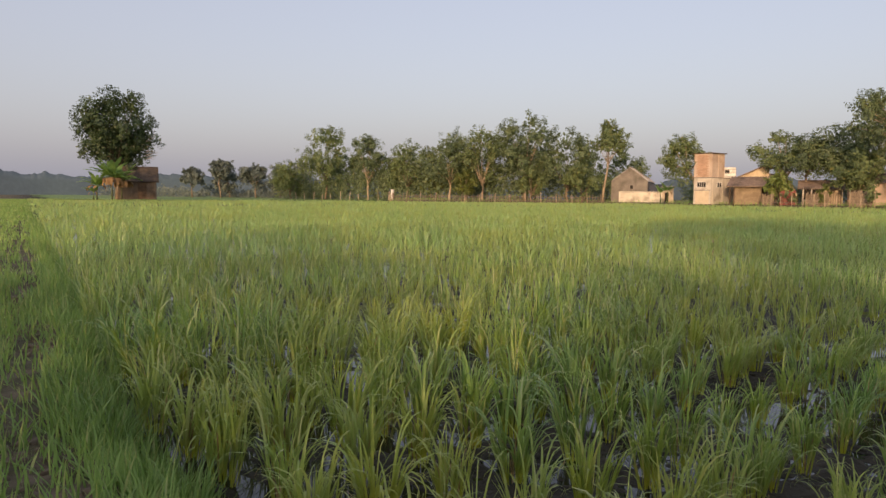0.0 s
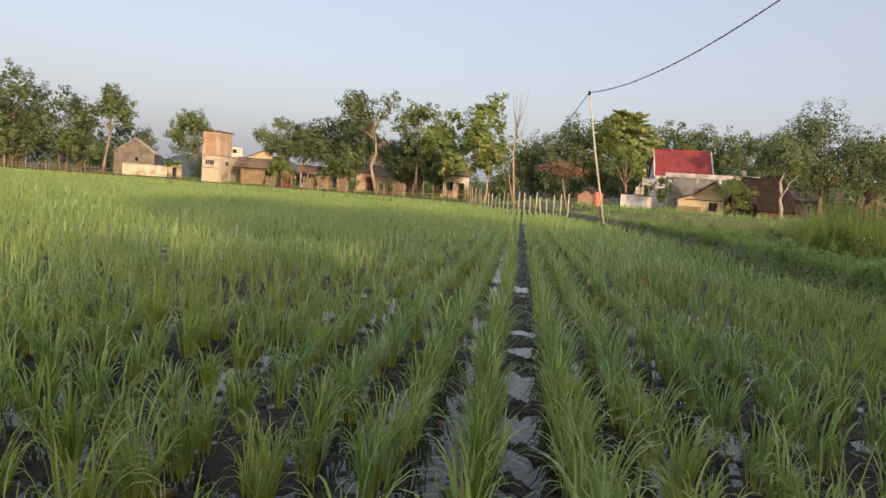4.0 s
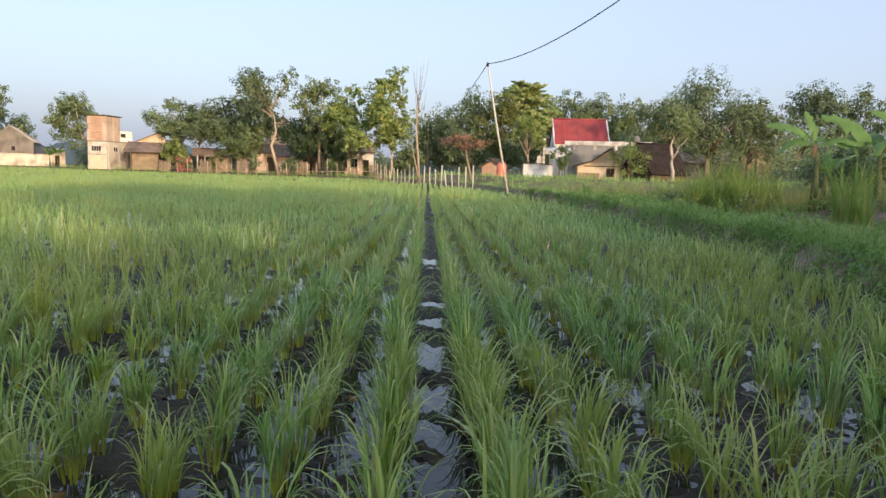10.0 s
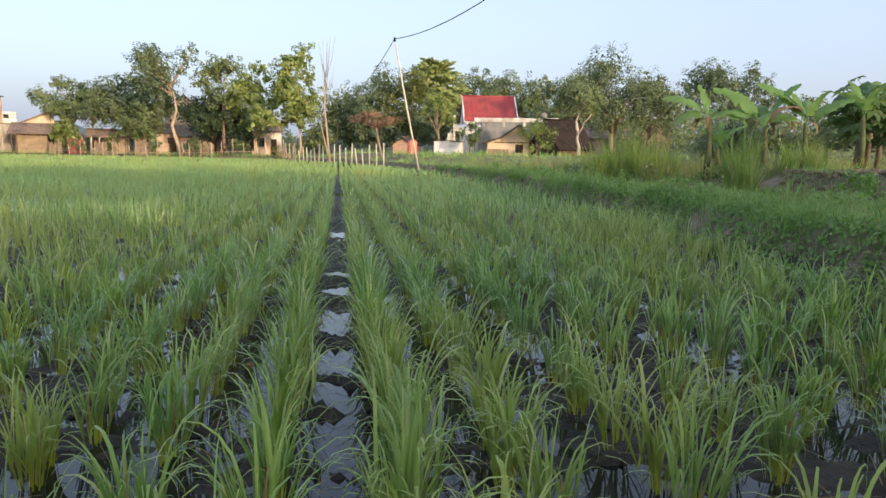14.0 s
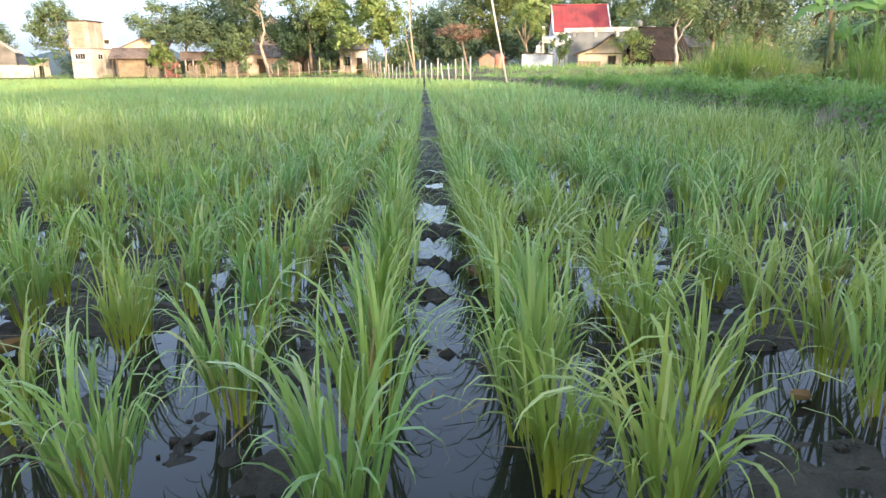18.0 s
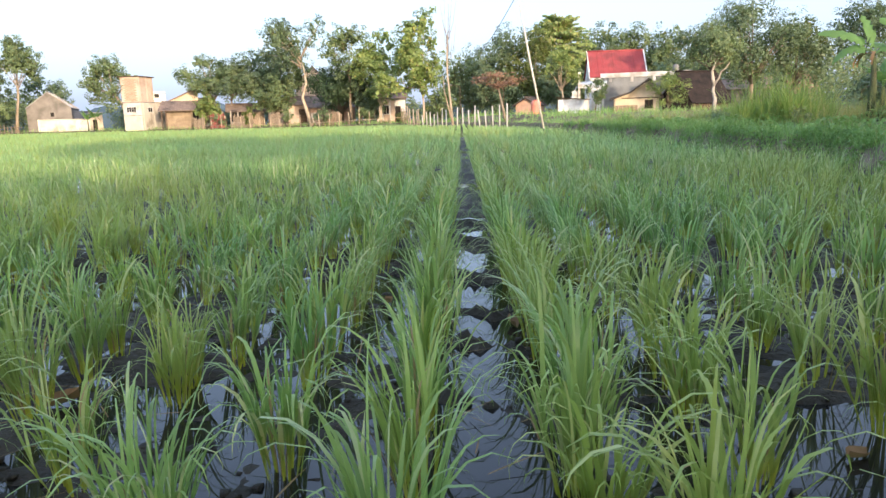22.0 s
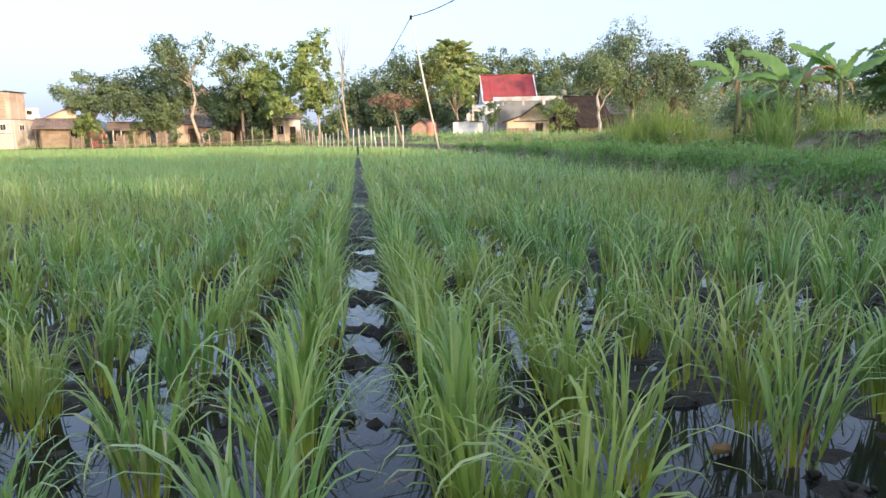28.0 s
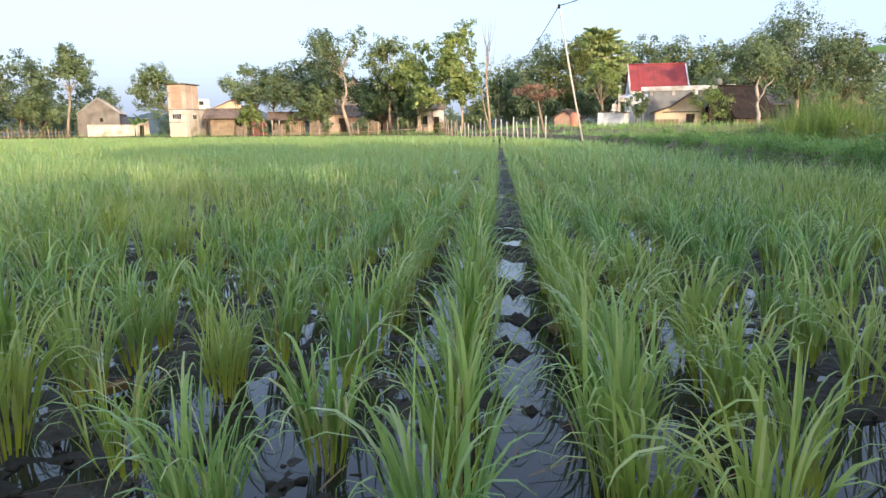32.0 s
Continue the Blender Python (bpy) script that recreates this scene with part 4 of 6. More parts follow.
tree(24.8, 102, 1.0, 13.0, 9.2, 2.0, LEAF_MID, 40, label="green tree behind the red-roofed house", blobs=20, n=4600, size=0.42)
tree(29.4, 101, 1.0, 12.8, 9.6, 1.6, LEAF_MID, 41, label="green tree behind the red-roofed house", blobs=20, n=4600, size=0.42)
tree(16, 101, 1.0, 11.0, 7.0, 1.6, LEAF_DARK, 42, label=GREEN, blobs=16, n=3600, size=0.42)
tree(2.43, 48, 0.4, 3.9, 3.6, 2.3, LEAF_RUST, 43, "dead_leaved_tree", "small flat-topped tree with rust-brown dead leaves", n=820, size=0.17, blobs=15, flat=0.38, trunk_r=0.09, group="", bark=BARK, pts=[(0.55, 0, 0), (0.35, 0, 0.9), (0.15, 0, 1.8), (0, 0, 2.6)])
tree(8.6, 61.5, 0.9, 6.4, 3.2, 2.0, LEAF_TEAK, 44, label="small light green tree by the white wall", n=1500, size=0.22, bark=BARK_PALE, trunk_r=0.11, blobs=9)
tree(16.2, 56.4, 0.9, 4.3, 3.2, 0.3, LEAF_TEAK, 45, "shrub", "bright green shrub before the tiled house", n=1500, size=0.17, trunk_r=0.05)
white_fork = tree(18.3, 53, 0.85, 7.4, 4.4, 2.6, LEAF_MID, 46, label="small tree with a white forked trunk", n=2300, size=0.22, bark=BARK_WHITE, blobs=11, trunk_r=0.13, pts=[(0.25, 0, 0), (0.32, 0, 0.9), (0.15, 0, 1.5), (0.2, 0, 2.2), (0.05, 0.2, 3.3)], limb=BARK, extra=[(1.3, 3.6, 0.6), (-1.1, 4.6, 0.8)])
tree(26.1, 65, 1.0, 11.2, 8.4, 2.0, LEAF_DARK, 47, label="big olive-green tree behind the thatched hut", n=6000, size=0.28, blobs=20, trunk_r=0.25)
tree(21.6, 66, 1.0, 8.4, 6.2, 2.2, LEAF_DARK, 48, label="dark green tree behind the thatched hut", n=2800, size=0.28)
tree(30.4, 66, 1.0, 8.6, 6.2, 1.8, LEAF_DARK, 49, label="green tree behind the thatched hut", n=2800, size=0.28)
tree(34.2, 72.4, 1.0, 9.7, 4.0, 4.6, LEAF_YELLOW, 50, label="slender leaning tree with a thin crown", n=1600, size=0.28, blobs=8)
tree(46, 83.4, 1.0, 12.9, 9.2, 2.4, LEAF_DARK, 51, label="dark tree behind the banana plants", n=4000, size=0.36)
tree(53, 85, 1.0, 13.4, 6.6, 2.8, LEAF_DARK, 52, label="dark tree behind the banana plants", n=3200, size=0.36)
tree(60, 84, 1.0, 9.0, 9.0, 1.0, LEAF_MID, 53, label="green tree beyond the raised plot", n=2400, size=0.4)
tree(36, 62, 0.9, 4.4, 9.0, 0.4, LEAF_MID, 54, "shrub", "low green thicket beyond the rough plot", n=3000, size=0.24, trunk_r=0.08, blobs=14)
tree(28, 47, 0.8, 2.8, 6.0, 0.2, LEAF_MID, 55, "shrub", "low green thicket beyond the rough plot", n=2600, size=0.18, trunk_r=0.06, blobs=12)
tree(47, 62, 0.9, 5.0, 9.0, 0.4, LEAF_MID, 56, "shrub", "green thicket behind the banana plants", n=3000, size=0.26, trunk_r=0.08, blobs=14)
fork = B()
tube(fork, [(18.5, 52.9, 2.6), (18.3, 52.8, 3.1), (18.2, 52.7, 3.6), (18.42, 52.7, 4.2), (18.32, 52.7, 4.8), (18.5, 52.7, 5.5)], [0.085, 0.08, 0.07, 0.06, 0.05, 0.03])
tube(fork, [(18.5, 52.9, 2.7), (18.75, 52.8, 3.1), (18.85, 52.7, 3.6), (19.2, 52.7, 3.85), (19.5, 52.7, 4.3)], [0.075, 0.065, 0.055, 0.045, 0.025])
bmesh.ops.translate(fork, verts=fork.verts, vec=(-18.3, -53, -0.75))
part("limb", fork, BARK_WHITE, white_fork, "pale forked limbs")
for k in range(10):
    u = k / 9
    tree(-116 + 54 * u, (86 + 14 * u) + 4 * math.sin(5 * k), 0.4, 8.5 + 2.5 * math.sin(2.3 * k + 1), 8.5, 0.8, LEAF_DARK, 800 + k, label="dark tree deep in the grove", n=1300, size=0.5, blobs=10)
# growth along the village edge
rs = random.Random(77)
for k in range(6):
    u = k / 5
    sx, sy = -30 + 24 * u + rs.uniform(-0.6, 0.6), 84.6 - 7.6 * u + rs.uniform(0.2, 1.4)
    tree(sx, sy, 0.4, 1.5 + rs.uniform(0.2, 1.5), rs.uniform(1.2, 2.4), 0.1, rs.choice((LEAF_DARK, LEAF_MID, LEAF_YELLOW)), 700 + k, "shrub", "low leafy shrub along the village edge", n=420, size=0.26, blobs=7, trunk_r=0.05, group="village shrubs")
tree(10.7, 57.0, 0.85, 3.7, 1.9, 0.8, LEAF_MID, 720, "papaya_tree", "slim papaya tree before the white gateway", n=500, size=0.24, blobs=7, trunk_r=0.06, group="")
for k in range(26):
    wy = rs.uniform(7, 30)
    wx = float(bank_x(np.array([wy]))[0]) + rs.uniform(0.5, 5.0)
    wz = float(height(np.array([wx]), np.array([wy]))[0])
    tree(wx, wy, wz, wz + rs.uniform(0.25, 0.6), rs.uniform(0.4, 0.95), 0.02, rs.choice((LEAF_BRIGHT, LEAF_BRIGHT, LEAF_MID)), 740 + k, "weed_clump", "broad-leaved green weed clump on the bank", n=150, size=0.085, blobs=6, trunk_r=0.012, group="bank weeds")
# unseen trees added behind the camera to shade the paddy and dim its right
for k, (tx, ty, th, tw, low) in enumerate([(13.8, -22, 6.9, 5.6, 0.1), (17.0, -23.5, 12.2, 8.8, 7.4), (18.4, -21, 8.8, 7.4, 0.1), (22, -22, 12.4, 8.6, 1.2), (26.4, -23, 10.4, 7, 0.8), (33, -22, 8.0, 9, 0.4), (40, -23, 8.2, 9, 0.4), (9.5, -5.2, 5.5, 5.5, 0.4), (5.6, -0.6, 6.6, 4.6, 1.8)]):
    tree(tx, ty, 0.3, th, tw, low, LEAF_DARK, 200 + k, label="dense unseen tree added behind the footpath for its shade", n=1500, size=0.85, blobs=16, group="shade trees")


def woods_ridge(name, az0, az1, dist, top, seed, mat, label):
    """A far belt of woods, hazy by its colour alone: a thick strip with a lumpy treetop outline."""
    a = np.radians(np.arange(az0, az1, 0.06))
    u = np.degrees(a)
    h = top * (0.62 + 0.5 * fbm(u * 0.3, u * 0, seed, 3)) + 2.4 * fbm(u * 1.6, u * 0, seed + 7, 4) + 0.7 * fbm(u * 6, u * 0, seed + 9, 3)
    h = h * (1 + 0.45 * np.exp(-(((u + 79.5) / 4.5) ** 2)))
    rows = []
    for d, z in ((dist, np.zeros_like(h)), (dist + 0.02, h * 0.7), (dist + 0.03, h), (dist + 12, h * 0.9), (dist + 14, np.zeros_like(h))):
        rows.append(np.stack([d * np.sin(a), d * np.cos(a), z], 1))
    V = np.stack(rows, 0)
    k = np.arange(V.shape[0] * V.shape[1]).reshape(V.shape[:2])
    q = np.stack([k[:-1, :-1], k[:-1, 1:], k[1:, 1:], k[1:, :-1]], 2).reshape(-1, 4)
    tagged(new(name, raw_mesh(name, V.reshape(-1, 3), q, mat)), label, "backdrop", kind="structure")


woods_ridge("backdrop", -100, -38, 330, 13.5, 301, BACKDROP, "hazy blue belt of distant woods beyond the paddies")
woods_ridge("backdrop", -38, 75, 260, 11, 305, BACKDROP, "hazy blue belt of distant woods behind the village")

# bare dead tree and the utility pole with its cable
def dead_tree():
    rr = np.random.default_rng(9)
    ob = thing("dead_tree", -0.65, 50, 0.3, 0, "tall bare dead tree with thin upright twigs", "tree")
    bm = B()
    tube(bm, [(0, 0, 0), (-0.15, 0, 1.8), (-0.32, 0, 3.6), (-0.3, 0, 5.0), (-0.2, 0, 6.2)], [0.085, 0.075, 0.06, 0.05, 0.03])
    tube(bm, [(0, 0, 0.1), (-0.28, 0, 1.2), (-0.55, 0.1, 2.4), (-0.62, 0.1, 3.4)], [0.06, 0.045, 0.03, 0.015], 5)
    part("trunk", bm, BARK_PALE, ob)
    for k in range(13):
        b = B()
        s = Vector((-0.26 + rr.normal(0, 0.04), 0, rr.uniform(3.6, 6.0)))
        dx = rr.uniform(-0.6, 0.9)
        L = rr.uniform(1.4, 3.6)
        tube(b, [s, s + Vector((dx * 0.5, rr.normal(0, 0.2), L * 0.42)), s + Vector((dx * 0.8, rr.normal(0, 0.3), L))], [0.02, 0.013, 0.006], 5)
        part("twig", b, BARK, ob)


dead_tree()


def pole():
    ob = thing("utility_pole", 3.36, 29.9, 0.25, 0, "thin leaning pale wooden pole carrying a cable", "pole")
    part("shaft", tube(B(), [(0, 0, 0), (-0.55, 0.02, 2.7), (-1.05, 0.03, 5.38)], [0.045, 0.04, 0.032], 8), BAMBOO, ob)
    part("insulator", tube(B(), [(-1.06, 0, 5.3), (-1.06, 0, 5.46)], [0.055, 0.045], 8), CABLE, ob)
    return ob


pole()


def cable(name, a, b, sag, label):
    a, b = Vector(a), Vector(b)
    pts = []
    for k in range(29):
        s = k / 28
        p = a.lerp(b, s)
        p.z -= sag * 4 * s * (1 - s)
        pts.append(p)
    ob = part(name, tube(B(), pts, [0.016] * 29, 6), CABLE)
    return tagged(ob, label, "cable")


TOP = (2.3, 29.92, 5.66)
cable("overhead_cable", TOP, (8.0, -4, 10.0), 2.1, "black overhead cable sagging between poles")
cable("overhead_cable", TOP, (0.8, 84, 7.6), 0.8, "thin black cable running to the village trees")
rear_pole = thing("utility_pole", 8.0, -4, 0.3, 0, "wooden pole behind the footpath", "pole")
part("shaft", tube(B(), [(0, 0, 0), (0, 0, 5.0), (0, 0, 9.9)], [0.09, 0.08, 0.07], 8), BAMBOO, rear_pole)


# ---- fences ----
def fence(name, points, spacing, tall, rad, mat, label, seed, rails=2, lean=0.08):
    rr = np.random.default_rng(seed)
    ob = thing(name, points[0][0], points[0][1], 0, 0, label, "fence")
    ox, oy = points[0]
    for a, b in zip(points, points[1:]):
        d = Vector((b[0] - a[0], b[1] - a[1], 0))
        n = max(2, int(d.length / spacing))
        for k in range(n):
            x, y = a[0] + d.x * k / n, a[1] + d.y * k / n
            z = float(height(np.array([x]), np.array([y]))[0]) - 0.1
            h = tall * rr.uniform(0.8, 1.15)
            lx, ly = rr.normal(0, lean, 2)
            part("post", tube(B(), [(x - ox, y - oy, z), (x - ox + lx * h, y - oy + ly * h, z + h)], [rad, rad * 0.8], 6), mat, ob)
        for r in range(rails):
            za = float(height(np.array([a[0]]), np.array([a[1]]))[0]) + tall * (0.35 + 0.4 * r)
            zb = float(height(np.array([b[0]]), np.array([b[1]]))[0]) + tall * (0.35 + 0.4 * r)
            part("rail", tube(B(), [(a[0] - ox, a[1] - oy, za), (b[0] - ox, b[1] - oy, zb)], [rad * 0.5, rad * 0.5], 5), mat, ob)
    return ob


fence("post_fence", [(-3.4, 63.2), (-1.2, 55), (0.5, 49), (2.9, 39.5)], 1.35, 1.5, 0.048, BAMBOO, "row of pale leaning bamboo posts at the paddy edge", 3, 0, 0.04)
fence("village_fence", [(-31, 84.2), (-18.5, 81.0), (-6.5, 76.5), (-3.6, 64)], 1.25, 1.8, 0.05, BARK_PALE, "thin weathered posts along the village edge", 4, 1, 0.05)
fence("picket_fence", [(-90, 76.8), (-82.6, 70.6), (-70, 80.6), (-57.5, 91.4)], 0.42, 1.45, 0.06, BARK, "dark weathered picket fence before the grove", 5, 2, 0.05)
fence("grove_posts", [(-112, 72), (-90.4, 76.2), (-82.7, 70.2), (-70.2, 80.2), (-57.8, 91.0)], 2.1, 1.75, 0.055, BARK_PALE, "scattered pale posts before the grove fence", 6, 0, 0.08)
whitepost = thing("boundary_post", -89.8, 76.6, 0.2, 0, "whitewashed concrete boundary post", "post")
part("shaft", box(B(), -0.21, 0.21, -0.2, 0.2, 0, 1.8, 0.04), WHITE, whitepost)
part("cap", box(B(), -0.25, 0.25, -0.24, 0.24, 1.803, 1.92, 0.03), WHITE, whitepost)


def whorled_tree(x, y, z, top, spread, seed):
    """A tall tree with a dome of long feathery fronds that spread from its head."""
    rr = np.random.default_rng(seed)
    h = top - z
    ob = thing("feather_leaved_tree", x, y, z - 0.1, 0, "tall tree with a dome of long feathery fronds", "tree", "village trees")
    bm = B()
    tube(bm, [(0, 0, 0), (0.1, 0, h * 0.4), (0, 0, h * 0.84)], [0.22, 0.18, 0.10])
    C, N = [], []
    for k in range(150):
        a = 2.39996 * k
        f = k / 149
        el = -0.05 + 0.85 * f ** 1.4 + rr.normal(0, 0.1)
        e = Vector((0, 0, h * (0.46 + 0.32 * f) + rr.normal(0, 0.15)))
        L = spread * 0.5 * rr.uniform(0.85, 1.1) * math.sqrt(1.04 - f * f)
        d = Vector((math.cos(a) * math.cos(el), math.sin(a) * math.cos(el), math.sin(el)))
        tip = e + d * L - Vector((0, 0, 0.07 * L * math.cos(el)))
        tube(bm, [e, e.lerp(tip, 0.5) + Vector((0, 0, 0.1 * L)), tip], [0.05, 0.035, 0.015], 5)
        s = np.linspace(0.25, 1.0, 20)[:, None]
        mid = np.array(e)[None] * (1 - s) + np.array(tip)[None] * s
        mid[:, 2] += 0.4 * L * (s * (1 - s))[:, 0]
        side = np.array([-math.sin(a), math.cos(a), 0])
        for q in (-1, 1):
            C.append(mid + side * q * 0.22 * rr.uniform(0.7, 1.2, (20, 1)))
            N.append(np.tile([0.3 + 0.2 * d.x, 0.2 * d.y - 0.9, 0.7], (20, 1)))
    part("trunk", bm, BARK_PALE, ob)
    C, N = np.concatenate(C), np.concatenate(N)
    v, q = leaves(C, N, np.full(len(C), 0.46), rr, 0.6)
    part("crown", raw_mesh("crown", v, q, LEAF_TEAK), LEAF_TEAK, ob)


whorled_tree(13.2, 97, 1.0, 16.0, 9.8, 61)


def hedge(name, pts, tall, deep, n, size, mat, seed, label, lump=0.35):
    """An uneven thicket of leaves along a line."""
    rr = np.random.default_rng(seed)
    P = np.array(pts, float)
    seg = np.hypot(*(P[1:] - P[:-1]).T)
    u = rr.uniform(0, seg.sum(), n)
    at = np.concatenate([[0], np.cumsum(seg)])
    x, y = np.interp(u, at, P[:, 0]), np.interp(u, at, P[:, 1])
    off = rr.uniform(-0.5, 0.5, n) * deep
    top = tall * (0.62 + 1.5 * fbm(u * lump, u * 0 + off * 0.3, seed, 4))
    z = top * rr.uniform(0, 1, n) ** 0.7
    x, y = x + rr.normal(0, 0.3, n), y + off
    C = np.stack([x, y, height(x, y) + z], 1)
    N = np.stack([-x, -y, np.hypot(x, y) * 0.8], 1) / np.hypot(x, y)[:, None]
    v, q = leaves(C, N, np.full(n, size), rr, 0.65)
    tagged(new(name, raw_mesh(name, v, q, mat)), label, "thicket", kind="stuff")


hedge("thicket", [(-205, 70), (-185, 82), (-160, 96), (-135, 92), (-118, 86)], 4.2, 6, 7000, 0.55, LEAF_HAZED, 611, "hazy grey-green trees beyond the far paddies")
hedge("thicket", [(-122, 76), (-100, 84), (-84, 86), (-70, 94), (-58, 101)], 8.5, 6, 17000, 0.40, LEAF_DARK, 601, "dark undergrowth beneath the grove")
hedge("thicket", [(-50, 101), (-40, 98), (-30, 98), (-14, 96), (-2, 94)], 5.0, 4, 11000, 0.32, LEAF_DARK, 602, "dark green growth behind the village houses")
hedge("thicket", [(-4, 106), (12, 106), (36, 106), (46, 92)], 10.0, 5, 24000, 0.32, LEAF_MID, 603, "dense green trees behind the lane and houses")
hedge("thicket", [(28, 72), (40, 74), (56, 72), (74, 70)], 6.5, 5, 10000, 0.3, LEAF_MID, 604, "green thicket beyond the rough plot")
hedge("thicket", [(20, 76), (26, 78), (34, 80), (48, 80)], 6.5, 5, 7000, 0.32, LEAF_DARK, 612, "dark green growth behind the thatched hut")
hedge("thicket", [(13, 26), (20, 27), (30, 28)], 1.5, 4, 4500, 0.12, LEAF_MID, 607, "low green bushes behind the banana plants")


def clods(name, n, seed, keep, label, fine=1.0, mat=EARTH):
    """Lumps of dug earth, each a squashed, knocked cube."""
    rr = np.random.default_rng(seed)
    p = scatter(*keep[0], n, seed, keep[1])
    m = len(p)
    s = rr.uniform(0.012, 0.05, m) * fine
    cube = np.array([(x, y, z) for x in (-1, 1) for y in (-1, 1) for z in (-1, 1)], float)
    v = cube[None] * s[:, None, None] * rr.uniform(0.55, 1.25, (m, 8, 3)) * np.array([1, 1, 0.7])
    v[:, :, 0] += p[:, 0:1]
    v[:, :, 1] += p[:, 1:2]
    v[:, :, 2] += height(p[:, 0], p[:, 1])[:, None]
    f = np.array([(0, 1, 3, 2), (4, 6, 7, 5), (0, 4, 5, 1), (2, 3, 7, 6), (0, 2, 6, 4), (1, 5, 7, 3)])
    q = (f[None] + (np.arange(m) * 8)[:, None, None]).reshape(-1, 4)
    tagged(new(name, raw_mesh(name, v.reshape(-1, 3), q, mat)), label, "earth", kind="stuff")


clods("earth_clods", 16000, 701, ((-9, 0.4, -2, 3.2), lambda x, y, r: (y < bund_y(x) - 0.05) & (y > bund_y(x) - 1.3) & (vnoise(x * 2, y * 2, 702) > 0.45) & (np.hypot(x + 0.15, y + 0.1) > 0.5)), "crumbled dry earth on the footpath bund", 0.45)
clods("earth_clods", 2600, 703, ((8.2, 15, 8.5, 15), lambda x, y, r: r.uniform(0, 1, len(x)) < 0.8), "broken earth on the raised plot")
clods("mud_clods", 9000, 705, ((-2.2, 2.4, 1.1, 4.5), lambda x, y, r: (height(x, y) > -0.022) & (vnoise(x * 3, y * 3, 706) > 0.52) & (r.uniform(0, 1, len(x)) < 0.5)), "small wet mud lumps in the shallow water", 0.25, SOIL)


def fallen_blades():
    """Broken blades and straw lying on the mud and water between the hills."""
    rr = np.random.default_rng(66)
    p = scatter(-2.4, 2.8, 1.0, 6.5, 420, 67, lambda x, y, r: y > bund_y(x) + 0.2)
    n = len(p)
    z = np.maximum(height(p[:, 0], p[:, 1]), 0.0) + 0.008
    v, q = blades(np.column_stack([p, z]), rr.uniform(0, 6.283, n), rr.uniform(1.35, 1.5, n), rr.uniform(0.0, 0.2, n), rr.uniform(0.06, 0.2, n), rr.uniform(0.003, 0.006, n), 5, rr)
    tagged(new("fallen_blades", raw_mesh("fallen_blades", v, q, STRAW)), "broken straw-coloured blades lying on wet mud", "straw", kind="stuff")


fallen_blades()
# Unseen hedges, added to block low sun and sky from the near rice.
hedge("thicket", [(-9, -2.6), (-4, -2.8), (0.8, -2.9)], 3.3, 0.9, 6000, 0.16, LEAF_MID, 609, "unseen low hedge added behind the footpath to shade the rice")
hedge("thicket", [(0.6, -2.9), (2.8, -3.1), (4.9, -3.25)], 2.6, 1.0, 3200, 0.16, LEAF_MID, 608, "unseen low hedge added behind the footpath to shade the rice")
hedge("thicket", [(4.9, -3.3), (8, -3.6), (12.5, -3.0)], 4.2, 1.2, 5000, 0.22, LEAF_MID, 610, "unseen tall hedge added behind the footpath to block sky light")

# ---- buildings ----
def turn_to(x, y):
    return -math.degrees(math.atan2(x, y))


def window(parent, x, y, z, w, h, frame_mat, bars=1, glass=DARK, name="window"):
    """A framed dark panel, painted as an unlit opening, on a wall whose outer face lies at y, looking toward -y."""
    win = part(name, box(B(), x - w / 2, x + w / 2, y - 0.012, y + 0.02, z, z + h), glass, parent, "dark panel painted as an unlit window opening")
    t = 0.06
    for b in ((x - w / 2 - t, x - w / 2, z - t, z + h + t), (x + w / 2, x + w / 2 + t, z - t, z + h + t), (x - w / 2, x + w / 2, z + h, z + h + t), (x - w / 2, x + w / 2, z - t, z)):
        part("frame", box(B(), b[0], b[1], y - 0.05, y + 0.02, b[2], b[3]), frame_mat, win)
    for k in range(bars):
        bx = x - w / 2 + w * (k + 1) / (bars + 1)
        part("mullion", box(B(), bx - 0.02, bx + 0.02, y - 0.035, y - 0.013, z, z + h), frame_mat, win)
    return win


def roof_sheet(name, parent, corners, thick, mat, ribs=0, rib_h=0.022):
    """A roof slope given by eave left, eave right, ridge right, ridge left, with raised courses running up the slope."""
    ob = part(name, plate(B(), corners, thick), mat, parent)
    c = [Vector(p) for p in corners]
    up = (c[1] - c[0]).cross(c[3] - c[0]).normalized()
    for k in range(ribs):
        s0, s1 = (k + 0.3) / ribs, (k + 0.7) / ribs
        q = [c[0].lerp(c[1], s0), c[0].lerp(c[1], s1), c[3].lerp(c[2], s1), c[3].lerp(c[2], s0)]
        part("course", plate(B(), [p + up * rib_h for p in q], rib_h - 0.004), mat, ob)
    return ob


